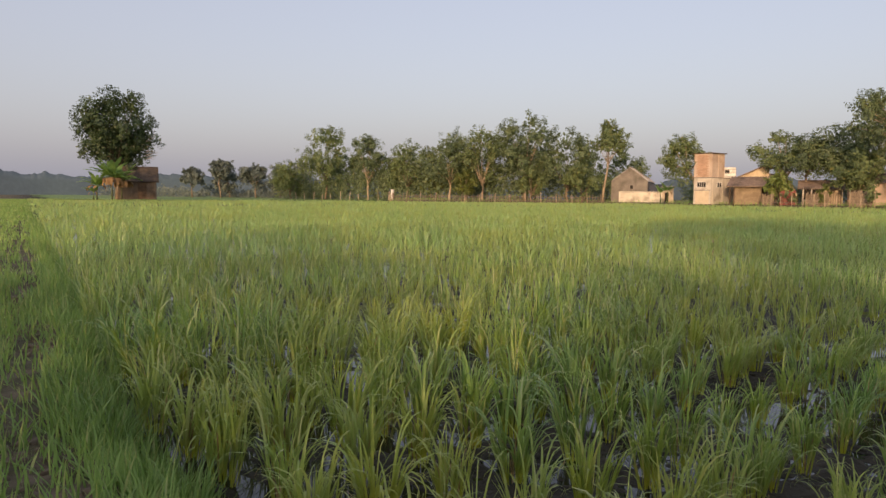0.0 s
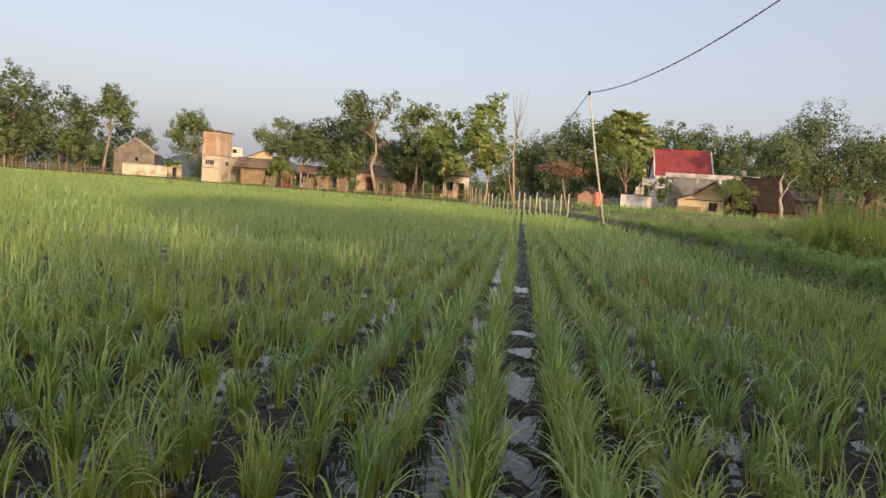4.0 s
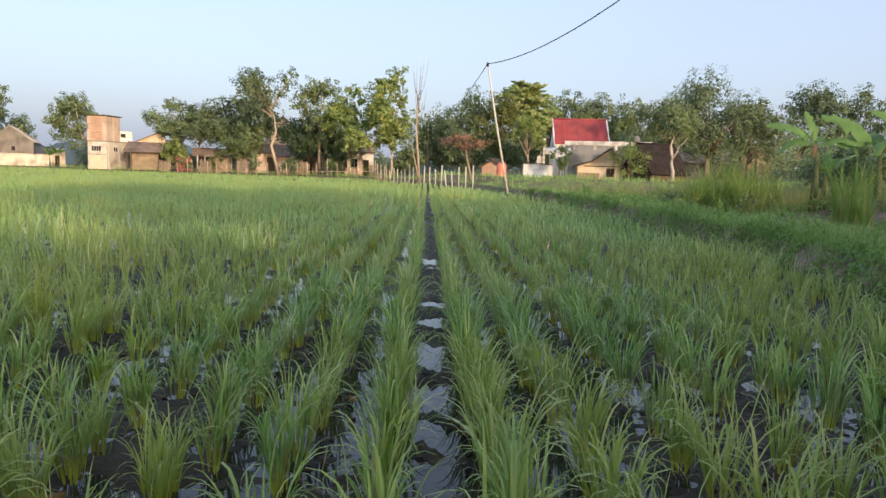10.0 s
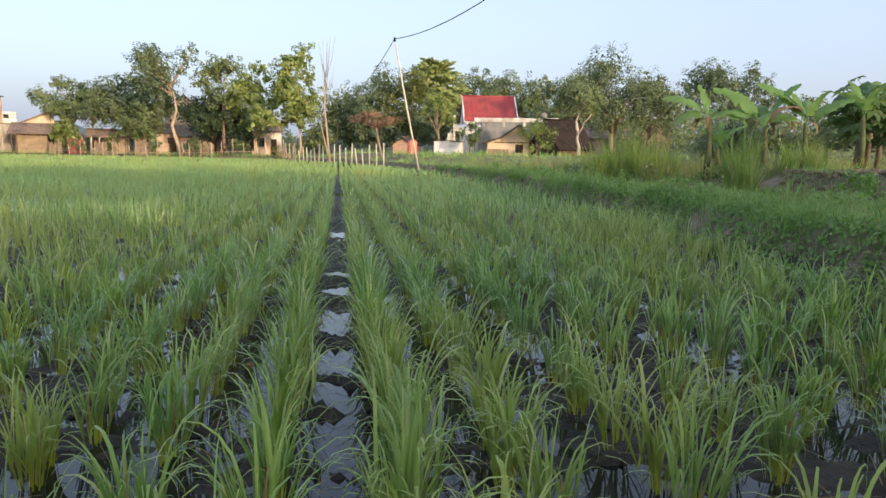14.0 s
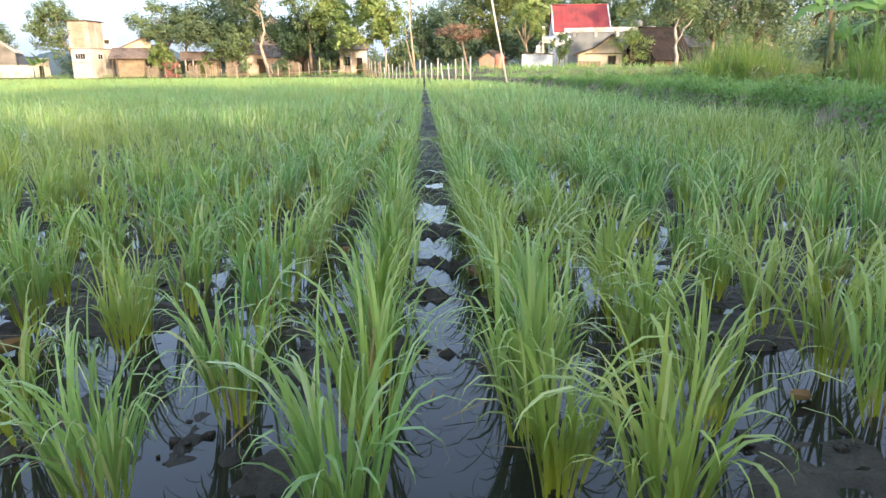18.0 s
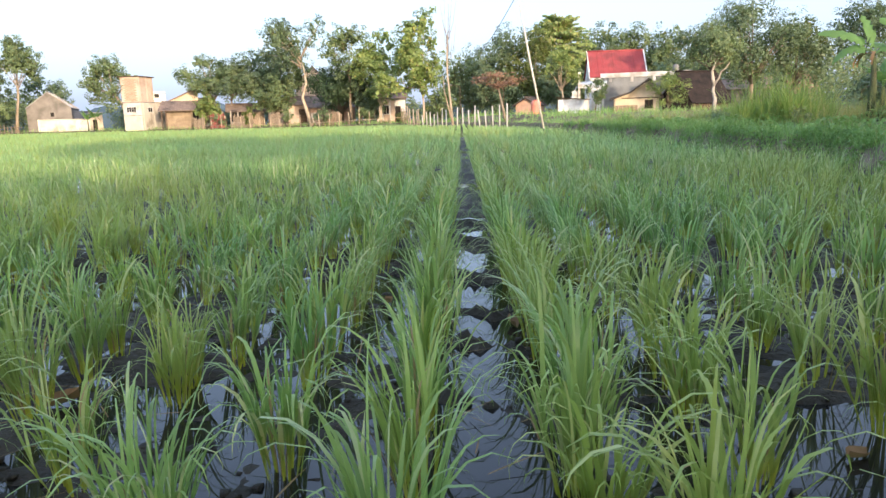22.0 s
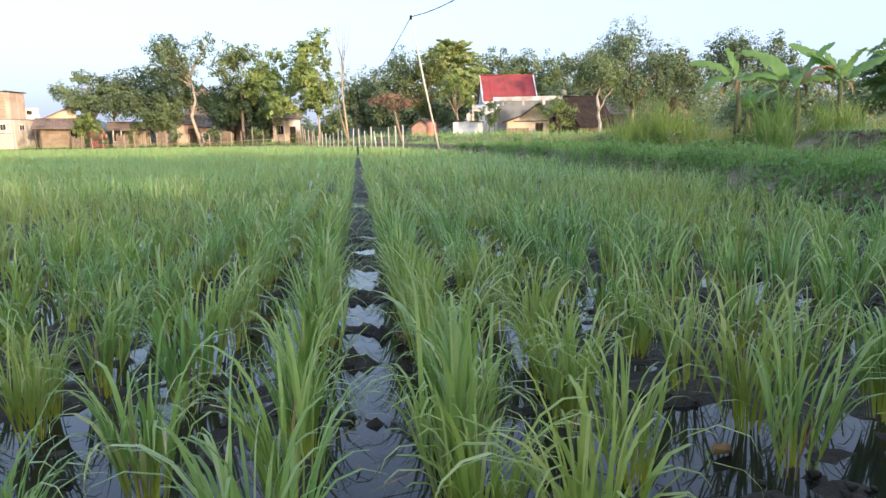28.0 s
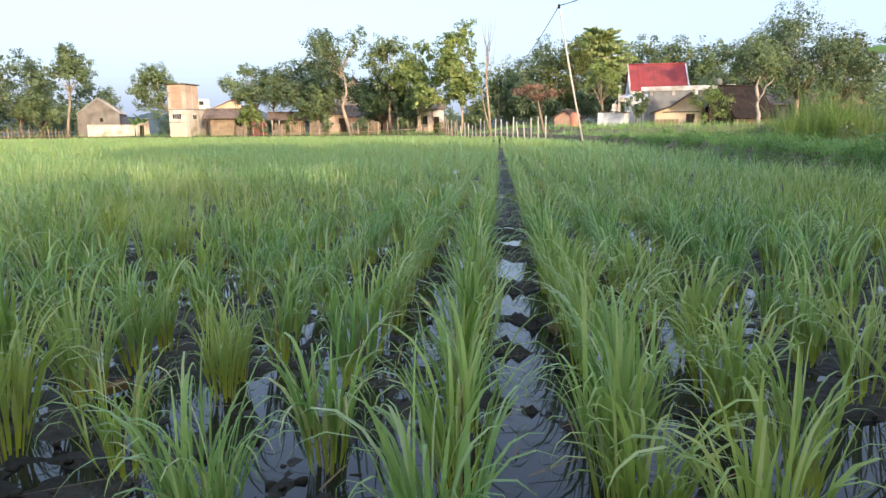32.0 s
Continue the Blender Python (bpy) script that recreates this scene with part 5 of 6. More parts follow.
def gable_house(name, x, y, z, turn, w, d, eave, apex, wall, roof, label, over=0.35, ribs=0, front_gable=True):
    """A house whose gable (or eaves side) looks toward -y of its own frame."""
    ob = thing(name, x, y, z - 0.05, turn, label, "house", "village houses")
    h = w / 2
    t = 0.18
    if front_gable:
        part("front_wall", prism(B(), [(-h, 0), (h, 0), (h, eave), (0, apex), (-h, eave)], 0, t), wall, ob)
        part("rear_wall", prism(B(), [(-h, 0), (h, 0), (h, eave), (0, apex), (-h, eave)], d - t, d), wall, ob)
        for s in (-1, 1):
            a, b = sorted((s * h, s * (h - t)))
            part("side_wall", box(B(), a, b, t + 0.002, d - t - 0.002, 0, eave - 0.03), wall, ob)
        k = (apex - eave) / h
        e = eave - k * over + 0.10
        for s in (-1, 1):
            cs = [(s * (h + over), -over, e), (s * (h + over), d + over, e), (0, d + over, apex + 0.10), (0, -over, apex + 0.10)]
            roof_sheet("roof_slope", ob, cs if s > 0 else [cs[1], cs[0], cs[3], cs[2]], 0.07, roof, ribs)
    else:
        for y0, y1, nm in ((0, t, "front_wall"), (d - t, d, "rear_wall")):
            part(nm, box(B(), -h, h, y0, y1, 0, eave), wall, ob)
        for s in (-1, 1):
            bm = B()
            a, b = sorted((s * h, s * (h - t)))
            pts = [(t + 0.002, 0), (d - t - 0.002, 0), (d - t - 0.002, eave), (d / 2, apex), (t + 0.002, eave)]
            v0, v1 = [bm.verts.new((a, p, q)) for p, q in pts], [bm.verts.new((b, p, q)) for p, q in pts]
            bm.faces.new(v0), bm.faces.new(v1[::-1])
            for i in range(5):
                j = (i + 1) % 5
                bm.faces.new((v0[j], v0[i], v1[i], v1[j]))
            part("gable_wall", bm, wall, ob)
        k = (apex - eave) / (d / 2)
        e = eave - k * over + 0.10
        roof_sheet("roof_slope", ob, [(-h - over, -over, e), (h + over, -over, e), (h + over, d / 2, apex + 0.10), (-h - over, d / 2, apex + 0.10)], 0.07, roof, ribs)
        roof_sheet("roof_slope", ob, [(h + over, d + over, e), (-h - over, d + over, e), (-h - over, d / 2, apex + 0.10), (h + over, d / 2, apex + 0.10)], 0.07, roof, 0)
    part("ridge", tube(B(), [(0, -over, apex + 0.11), (0, d + over, apex + 0.11)] if front_gable else [(-h - over, d / 2, apex + 0.11), (h + over, d / 2, apex + 0.11)], [0.09, 0.09], 6), roof, ob)
    return ob


def door(parent, x, y, w, h, mat, z=0.05):
    d = part("door", box(B(), x - w / 2, x + w / 2, y - 0.03, y + 0.02, z, z + h), mat, parent)
    for a, b, c, e in ((x - w / 2 - 0.07, x - w / 2, z, z + h + 0.07), (x + w / 2, x + w / 2 + 0.07, z, z + h + 0.07), (x - w / 2, x + w / 2, z + h, z + h + 0.07)):
        part("door_frame", box(B(), a, b, y - 0.05, y + 0.02, c, e), WOOD_DARK, d)
    return d


# the lone hut beside the mango tree
hut = gable_house("farm_hut", -90.6, 34.6, 0.4, 70 - 4, 4.4, 3.6, 2.4, 4.0, WOOD_MID, ROOF_OLD, "weathered wooden farm hut with a dark tiled roof", 0.3, 12, False)
for k in range(11):
    part("plank", box(B(), -2.15 + k * 0.4, -1.80 + k * 0.4, -0.03, -0.004, 0.08, 2.3 - 0.12 * (k % 3)), WOOD_MID, hut)
door(hut, 0.6, -0.035, 0.9, 1.9, WOOD_DARK)

# grey gabled house, white wall, dark sheet and small store
grey = gable_house("grey_house", -56.8, 96.6, 0.4, turn_to(-57, 96.6) - 8, 5.5, 9, 3.25, 5.35, CONCRETE, TIN, "grey cement-rendered house with a corrugated tin roof", 0.12, 14, True)
window(grey, 0.35, 0, 2.1, 0.45, 0.55, CONCRETE, 0)
part("plinth_band", box(B(), -2.76, 2.76, -0.03, -0.003, 0.0, 0.35), CONCRETE, grey)


def long_wall(name, a, b, z, tall, thick, mat, label, coping=True):
    d = Vector((b[0] - a[0], b[1] - a[1], 0))
    ob = thing(name, a[0], a[1], z - 0.1, math.degrees(math.atan2(d.y, d.x)), label, "wall", kind="structure")
    n = max(2, round(d.length / 2.2))
    L = d.length / n
    for k in range(n):
        part("panel", box(B(), k * L + 0.13, (k + 1) * L - 0.002, 0, thick, 0, tall), mat, ob)
        part("pier", box(B(), k * L - 0.0, k * L + 0.127, -0.04, thick + 0.04, 0, tall + 0.05), mat, ob)
    if coping:
        part("coping", box(B(), 0, d.length, -0.06, thick + 0.06, tall + 0.053, tall + 0.12), mat, ob)
    return ob


long_wall("boundary_wall", (-57.2, 94.3), (-51.4, 97.4), 0.4, 1.62, 0.15, PLASTER, "low whitewashed boundary wall catching warm sunlight")
sheet = thing("lean_to", -53.1, 98.4, 0.4, turn_to(-53, 98), "dark sheet lean-to roof behind the white wall", "shed")
roof_sheet("roof_slope", sheet, [(-1.1, -0.4, 1.2), (1.1, -0.4, 1.2), (1.1, 1.2, 2.75), (-1.1, 1.2, 2.75)], 0.05, NAVY, 6)
for sx in (-1, 1):
    part("post", box(B(), sx * 1.0 - 0.05, sx * 1.0 + 0.05, 0.9, 1.0, 0, 2.4), WOOD_DARK, sheet)
store = thing("small_store", -50.5, 96.9, 0.4, turn_to(-50.5, 96.7), "small cream store with a dark doorway", "shed", "village houses")
for a, b in ((-0.8, -0.45), (0.1, 0.8)):
    part("front_wall", box(B(), a, b, 0, 0.12, -0.05, 2.3), CREAM, store)
part("lintel", box(B(), -0.448, 0.098, 0, 0.12, 1.5, 2.3), CREAM, store)
# Rear wall coloured near-black so the doorway looks unlit.
part("rear_wall", box(B(), -0.8, 0.8, 1.6, 1.72, -0.05, 2.3), DARK, store)
part("roof_slab", box(B(), -0.95, 0.95, -0.3, 1.9, 2.303, 2.48, 0.02), PLASTER, store)


def brick_face(parent, x0, x1, y, z0, z1, mat, bw=0.46, bh=0.155):
    """Courses of brick standing proud of a wall face that looks toward -y."""
    bm = B()
    box(bm, 0.008, bw - 0.008, -0.018, -0.002, 0.006, bh - 0.006)
    me = bpy.data.meshes.new("brick")
    bmesh.ops.recalc_face_normals(bm, faces=bm.faces)
    bm.to_mesh(me)
    bm.free()
    me.materials.append(mat)
    rows, cols = int((z1 - z0) / bh), int((x1 - x0) / bw)
    for r in range(rows):
        for c in range(cols - (r % 2)):
            ob = new("brick", me)
            ob.parent = parent
            ob.matrix_local = pose(x0 + c * bw + (bw / 2 if r % 2 else 0), y, z0 + r * bh)


# two-storey brick tower
tower = thing("brick_tower", -39.75, 87.5, 0.35, turn_to(-40, 88) - 33, "two-storey tower, bare brick above and whitewash below", "tower", "village houses")
A, D1, D2 = 2.5, 2.86, 5.4
for nm, x0, x1, y0, y1 in (("front_wall", 0, A, 0, 0.2), ("rear_wall", 0, A, D2 - 0.2, D2), ("left_wall", 0, 0.2, 0.202, D2 - 0.202), ("right_wall", A - 0.2, A, 0.202, D2 - 0.202)):
    part(nm, box(B(), x0 - A, x1 - A, y0, y1, -0.05, 3.35), PLASTER, tower, "stained whitewashed lower wall")
for nm, x0, x1, y0, y1 in (("front_wall", 0, A, 0, 0.2), ("rear_wall", 0, A, D1 - 0.2, D1), ("left_wall", 0, 0.2, 0.202, D1 - 0.202), ("right_wall", A - 0.2, A, 0.202, D1 - 0.202)):
    up = part(nm, box(B(), x0 - A, x1 - A, y0, y1, 3.47, 6.5), BRICK_PALE, tower, "sunlit rendered brick upper wall")
    if nm == "front_wall":
        brick_face(up, -A + 0.3, -0.3, 0, 3.55, 6.4, BRICK)
part("floor_slab", box(B(), -A - 0.06, 0.06, -0.06, D2 + 0.06, 3.352, 3.468, 0.02), CONCRETE, tower)
part("roof_slab", box(B(), -A - 0.25, 0.25, -0.25, D1 + 0.25, 6.503, 6.60, 0.02), WOOD_DARK, tower, "dark roof slab edge")
for cx in (-A - 0.01, -0.21):
    part("pier", box(B(), cx, cx + 0.22, -0.03, -0.004, 3.47, 6.5), BRICK_PALE, tower)
for cy in (-0.03, 0.5 * D1, D1 - 0.2):
    part("column", box(B(), 0.004, 0.04, cy, cy + 0.2, 3.47, 6.5), BRICK_PALE, tower)
window(tower, -A / 2 - 0.1, 0, 2.2, 1.25, 0.62, WHITE, 3)
part("band", box(B(), -A, 0.0, -0.03, -0.004, 1.75, 1.82), CONCRETE, tower)
part("door", box(B(), -A + 0.25, -0.25, -0.03, -0.004, 0.0, 1.7), CREAM, tower, "faded beige double door")
for cy in (0.3, 2.6, 5.0):
    part("pilaster", box(B(), 0.004, 0.035, cy, cy + 0.2, -0.05, 3.35), PLASTER, tower)
for cy in (1.4, 3.8):
    w2 = part("window", box(B(), -0.02, 0.012, cy, cy + 0.9, 2.2, 2.75), DARK, tower, "dark panel painted as an unlit window opening")
    for za in (2.14, 2.75):
        part("frame", box(B(), 0.0, 0.05, cy - 0.06, cy + 0.96, za, za + 0.06), WHITE, w2)
    for ya in (cy - 0.06, cy + 0.42, cy + 0.9):
        part("mullion", box(B(), 0.0, 0.045, ya, ya + 0.06, 2.201, 2.749), WHITE, w2)
tank = thing("roof_block", -38.9, 91.1, 3.82, turn_to(-38.5, 90.3), "small white block structure with a dark opening on a roof", "tank")
part("body", box(B(), -0.75, 0.75, 0, 1.3, 0, 1.35, 0.04), WHITE, tank)
window(tank, -0.3, 0, 0.55, 0.55, 0.5, WHITE, 0)
for k in range(3):
    part("ledge", box(B(), -0.79, 0.79, -0.04, -0.003, 0.15 + 0.45 * k, 0.2 + 0.45 * k), CEMENT, tank)

# tiled house next to the tower
h2 = thing("tiled_house", -34.9, 87.2, 0.35, turn_to(-35, 87), "low plank-walled house with a sagging brown tiled roof", "house", "village houses")
part("front_wall", box(B(), -1.65, 1.55, 0, 0.15, -0.05, 2.35), PLANK, h2)
part("side_wall", box(B(), -1.65, -1.5, 0.152, 4.2, -0.05, 2.35), PLANK, h2)
part("rear_wall", box(B(), -1.65, 3.2, 4.2, 4.35, -0.05, 2.35), PLANK, h2)
part("annex_wall", box(B(), 2.15, 3.4, 0.3, 0.45, -0.05, 2.2), CONCRETE, h2, "grey cement annex wall")
door(h2, 1.85, 0.2, 0.55, 2.1, DARK)
roof_sheet("roof_slope", h2, [(-2.5, -0.9, 2.25), (3.6, -0.9, 2.25), (3.3, 2.4, 3.5), (-2.0, 2.4, 3.5)], 0.09, TILE, 18, 0.04)
for k in range(7):
    part("board", box(B(), -1.6, 1.5, -0.02, -0.003, 0.1 + 0.31 * k, 0.37 + 0.31 * k), PLANK, h2)
for px in (-2.1, -1.6):
    part("post", box(B(), px, px + 0.1, -0.75, -0.65, -0.05, 2.3), WOOD_DARK, h2)
h2b = thing("gabled_house", -35.3, 90.6, 0.35, turn_to(-35.4, 90.5), "taller cream gabled house rising behind a tiled roof", "house", "village houses")
part("front_wall", prism(B(), [(-2.0, 0), (1.5, 0), (1.5, 4.75), (0.9, 4.85), (-2.0, 3.5)], 0, 0.18), CREAM, h2b)
part("rear_wall", box(B(), -2.0, 3.2, 4.8, 5.0, 0, 3.5), CREAM, h2b)
roof_sheet("roof_slope", h2b, [(-2.3, 5.2, 3.45), (-2.3, -0.4, 3.45), (1.3, -0.4, 5.1), (1.3, 5.2, 5.1)], 0.1, TILE, 10, 0.04)
roof_sheet("roof_slope", h2b, [(1.3, 5.2, 5.1), (1.3, -0.4, 5.1), (3.6, -0.4, 3.9), (3.6, 5.2, 3.9)], 0.06, TIN, 8)
part("verge", box(B(), 1.504, 3.2, 0.05, 0.2, 0, 3.9), CONCRETE, h2b)

def bamboo_screen(x0, y0, x1, y1, tall, seed):
    """A run of upright split-bamboo slats on two rails."""
    rr = np.random.default_rng(seed)
    L = math.hypot(x1 - x0, y1 - y0)
    ob = thing("bamboo_screen", x0, y0, 0.35, math.degrees(math.atan2(y1 - y0, x1 - x0)), "tan split-bamboo screen at the village edge", "fence", "bamboo screens")
    n = int(L / 0.17)
    for k in range(n):
        part("slat", box(B(), k * 0.17, k * 0.17 + 0.13, 0, 0.03, -0.05, tall * rr.uniform(0.82, 1.05)), PLANK, ob)
    for z in (0.4, 1.0):
        part("rail", box(B(), 0, L, 0.033, 0.07, z, z + 0.07), WOOD_DARK, ob)


bamboo_screen(-27.4, 84.6, -24.6, 83.9, 1.5, 1)
bamboo_screen(-22.6, 83.6, -20.2, 83.0, 1.7, 2)
bamboo_screen(-17.2, 82.6, -13.6, 81.6, 1.6, 3)
bamboo_screen(-32.6, 85.6, -31.0, 85.3, 1.3, 4)

# maroon boards, open porch and plastered walls under the trees
gate = thing("board_screen", -29.6, 85.3, 0.35, turn_to(-29.6, 85), "maroon painted board screen under the trees", "fence")
for k in range(9):
    part("board", box(B(), -0.85 + k * 0.19, -0.70 + k * 0.19, 0, 0.03, -0.05, 1.55 + 0.1 * (k % 3)), MAROON, gate)
porch = gable_house("porch_house", -26.9, 88.6, 0.35, turn_to(-27, 88.6), 4.2, 4.5, 2.1, 2.9, CREAM, TILE, "low cream house with an open timber porch", 0.5, 12, False)
# Dark sheet on the wall in place of the porch's inner shade.
part("opening", box(B(), -1.9, -0.2, -0.02, 0.02, 0.75, 1.95), DARK, porch, "dark panel painted as the unlit porch opening")
for px in (-1.95, -1.1, -0.2):
    part("post", box(B(), px - 0.06, px + 0.06, -0.45, -0.33, -0.05, 2.1), BAMBOO, porch)
part("rail", box(B(), -1.95, -0.2, -0.43, -0.36, 0.62, 0.74), BAMBOO, porch)
for k in range(8):
    part("board", box(B(), 0.05 + 0.25 * k, 0.27 + 0.25 * k, -0.03, -0.004, 0.0, 1.75), PLANK, porch)
h3 = gable_house("brick_house", -21.8, 91.8, 0.4, turn_to(-22.6, 92), 6.4, 5, 2.7, 3.7, BRICK_PALE, TILE, "orange brick house half hidden by trees", 0.4, 14, False)
window(h3, -1.2, 0, 0.9, 0.9, 0.9, WOOD_DARK, 1)
door(h3, 1.2, 0, 0.85, 2.0, WOOD_DARK)
tall = gable_house("brick_house", -20.4, 98.5, 0.4, turn_to(-21, 98), 4.8, 7, 5.6, 7.9, BRICK_PALE, TILE, "tall brick gabled house showing above the trees", 0.5, 12, True)
low = gable_house("brick_house", -16.2, 89.3, 0.4, turn_to(-16, 89), 5.6, 4, 2.2, 2.8, BRICK, TILE, "low brick outbuilding with bamboo screens", 0.35, 12, False)
door(low, 0.9, 0, 0.8, 1.9, DARK)
window(low, -1.4, 0, 0.8, 0.9, 0.7, WOOD_DARK, 1)
for k in range(12):
    part("bamboo_slat", box(B(), -2.75 + k * 0.13, -2.65 + k * 0.13, -0.035, -0.005, 0.0, 1.6), BAMBOO, low)
white = thing("white_house", -8.5, 86, 0.4, turn_to(-8.5, 86), "white plastered house front with dark openings", "house", "village houses")
part("front_wall", box(B(), 0.45, 1.75, 0, 0.2, -0.05, 3.1), WHITE, white)
part("bay_wall", box(B(), -1.7, 0.448, 0.1, 0.3, -0.05, 2.9), BRICK_PALE, white, "pinkish plastered bay wall")
part("rear_wall", box(B(), -1.7, 1.75, 3.3, 3.5, -0.05, 3.0), BRICK_PALE, white)
for sx in (-1.7, 1.57):
    part("side_wall", box(B(), sx, sx + 0.18, 0.302, 3.298, -0.05, 3.0), WHITE, white)
part("dado", box(B(), 0.45, 1.75, -0.02, -0.004, -0.05, 0.5), MAROON, white)
for px in (-1.0, -0.1):
    part("pillar", box(B(), px - 0.06, px + 0.06, -0.5, -0.38, -0.05, 2.8), WHITE, white)
roof_sheet("roof_slope", white, [(-2.0, -0.6, 2.95), (2.0, -0.6, 2.95), (2.0, 1.8, 4.2), (-2.0, 1.8, 4.2)], 0.08, TILE, 12)
roof_sheet("roof_slope", white, [(2.0, 3.8, 2.95), (-2.0, 3.8, 2.95), (-2.0, 1.8, 4.2), (2.0, 1.8, 4.2)], 0.08, TILE, 0)
window(white, -0.55, 0.1, 1.1, 0.6, 1.0, WHITE, 1)
door(white, 0.85, 0, 0.55, 1.9, DARK)
# huts, wall and houses by the lane
gable_house("brown_hut", 5.6, 62, 0.85, turn_to(5.6, 62) - 20, 1.9, 2.0, 0.95, 1.5, BRICK, ROOF_OLD, "small brown brick hut behind weeds", 0.25, 6, True)
kiosk = thing("plastic_drum", 6.0, 57.8, 0.8, turn_to(6, 57.8), "faded orange-red plastic water drum", "drum")
part("body", tube(B(), [(0, 0, 0), (0, 0, 0.08), (0, 0, 0.55), (0, 0, 1.05), (0, 0, 1.2)], [0.36, 0.39, 0.40, 0.39, 0.30], 18), ORANGE, kiosk)
part("lid", tube(B(), [(0, 0, 1.203), (0, 0, 1.26)], [0.24, 0.22], 16), ORANGE, kiosk)
for k in range(2):
    part("hoop", tube(B(), [(0, 0, 0.38 + 0.42 * k), (0, 0, 0.42 + 0.42 * k)], [0.415, 0.415], 18), ORANGE, kiosk)
shedw = thing("white_shed", 9.1, 59.4, 0.85, turn_to(9, 59.4) - 14, "low white shed wall under a dark slab roof", "shed")
part("front_wall", box(B(), -1.1, 1.1, 0, 0.12, -0.35, 1.2), WHITE, shedw)
part("side_wall", box(B(), 0.98, 1.1, 0.122, 1.6, -0.35, 1.15), WHITE, shedw)
part("roof", plate(B(), [(-1.2, -0.15, 1.42), (1.2, -0.15, 1.22), (1.2, 1.8, 1.22), (-1.2, 1.8, 1.42)], 0.07), WOOD_DARK, shedw)

red = gable_house("red_roofed_house", 15.4, 70.5, 0.95, turn_to(15.4, 70.5) + 10, 5.3, 4.4, 3.5, 6.0, WHITE, RED_ROOF, "house with a steep bright red metal roof", 0.12, 22, False)
for sx in (-2.84, 2.72):
    part("barge_board", plate(B(), [(sx, -0.2, 3.35), (sx + 0.12, -0.2, 3.35), (sx + 0.12, 2.2, 6.18), (sx, 2.2, 6.18)], 0.2), WHITE, red)
yard = long_wall("concrete_wall", (12.7, 65.4), (20.2, 63.4), 0.95, 3.15, 0.2, CEMENT, "tall grey block wall with a white coping", False)
part("coping", box(B(), -0.05, 7.8, -0.08, 0.28, 3.153, 3.55, 0.02), WHITE, yard, "white painted coping band")
for k in range(4):
    part("bracket", box(B(), 0.7 + 1.9 * k, 0.95 + 1.9 * k, -0.1, -0.043, 2.75, 3.15), WHITE, yard)
part("tank", tube(B(), [(6.4, 0.1, 3.553), (6.4, 0.1, 3.95), (6.4, 0.1, 4.1)], [0.3, 0.3, 0.12], 14), CEMENT, yard)
gatew = thing("white_gateway", 11.4, 63.2, 0.95, turn_to(11.4, 63), "white canopy and posts of a gateway", "gate")
part("canopy", plate(B(), [(-1.1, -0.5, 2.35), (1.2, -0.5, 2.35), (1.4, 1.2, 2.75), (-0.9, 1.2, 2.75)], 0.2), WHITE, gatew)
part("fascia", box(B(), -1.1, 1.2, -0.56, -0.503, 2.1, 2.45, 0.02), WHITE, gatew)
for px, top in ((-1.0, 3.5), (-0.2, 2.2), (1.05, 2.2)):
    part("post", box(B(), px - 0.1, px + 0.1, -0.35, -0.15, -0.05, top), WHITE, gatew)
part("brace", tube(B(), [(-1.9, 0, 0.9), (-1.2, 0, 2.3)], [0.07, 0.07], 6), WHITE, gatew)
part("side_wall", box(B(), -1.6, -1.15, -0.2, 1.6, -0.05, 1.9), WHITE, gatew)
for px in (0.2, 0.7):
    part("rail_post", tube(B(), [(px, -0.6, -0.05), (px, -0.6, 2.0)], [0.035, 0.035], 6), BAMBOO, gatew)

th = thing("tiled_cottage", 14.2, 58.2, 0.85, turn_to(14.2, 58.2) + 3, "old cottage with cream gable and curved dark tiled roof", "house", "village houses")
part("gable_wall", prism(B(), [(-1.75, -0.2), (1.75, -0.2), (1.75, 1.35), (0.95, 2.55), (-0.6, 1.5), (-1.75, 1.12)], 0.1, 0.25), CREAM, th)
part("beam", box(B(), -1.2, 1.7, 0.06, 0.096, 1.12, 1.2), WOOD_DARK, th)
window(th, 0.95, 0.1, 0.35, 0.55, 0.6, WOOD_DARK, 1)
for k in range(6):
    part("board", box(B(), -1.7 + 0.3 * k, -1.43 + 0.3 * k, 0.07, 0.097, -0.1, 0.6), PLANK, th)
part("rear_wall", box(B(), -1.75, 1.75, 3.4, 3.55, -0.2, 1.3), CREAM, th)
roof_sheet("roof_slope", th, [(-2.1, 3.7, 1.15), (-2.1, -0.45, 1.15), (-0.6, -0.45, 1.6), (-0.6, 3.7, 1.6)], 0.1, ROOF_OLD, 12, 0.04)
roof_sheet("roof_slope", th, [(-0.602, 3.7, 1.6), (-0.602, -0.45, 1.6), (0.95, -0.45, 2.7), (0.95, 3.7, 2.7)], 0.1, ROOF_OLD, 12, 0.04)
roof_sheet("roof_slope", th, [(0.95, 3.7, 2.7), (0.95, -0.3, 2.7), (2.1, -0.3, 1.15), (2.1, 3.7, 1.15)], 0.1, ROOF_OLD, 10, 0.04)
gable_house("thatched_hut", 20.3, 58.6, 0.85, turn_to(20.3, 58.6) + 38, 3.4, 4.2, 0.9, 3.2, WOOD_DARK, THATCH, "dark hut with a steep old thatched roof", 0.3, 0, False)
gable_house("brick_house", 36.3, 77, 1.0, turn_to(36.3, 77), 3.0, 4, 2.9, 4.4, BRICK, TILE, "small brick gabled house behind thin trees", 0.25, 8, True)
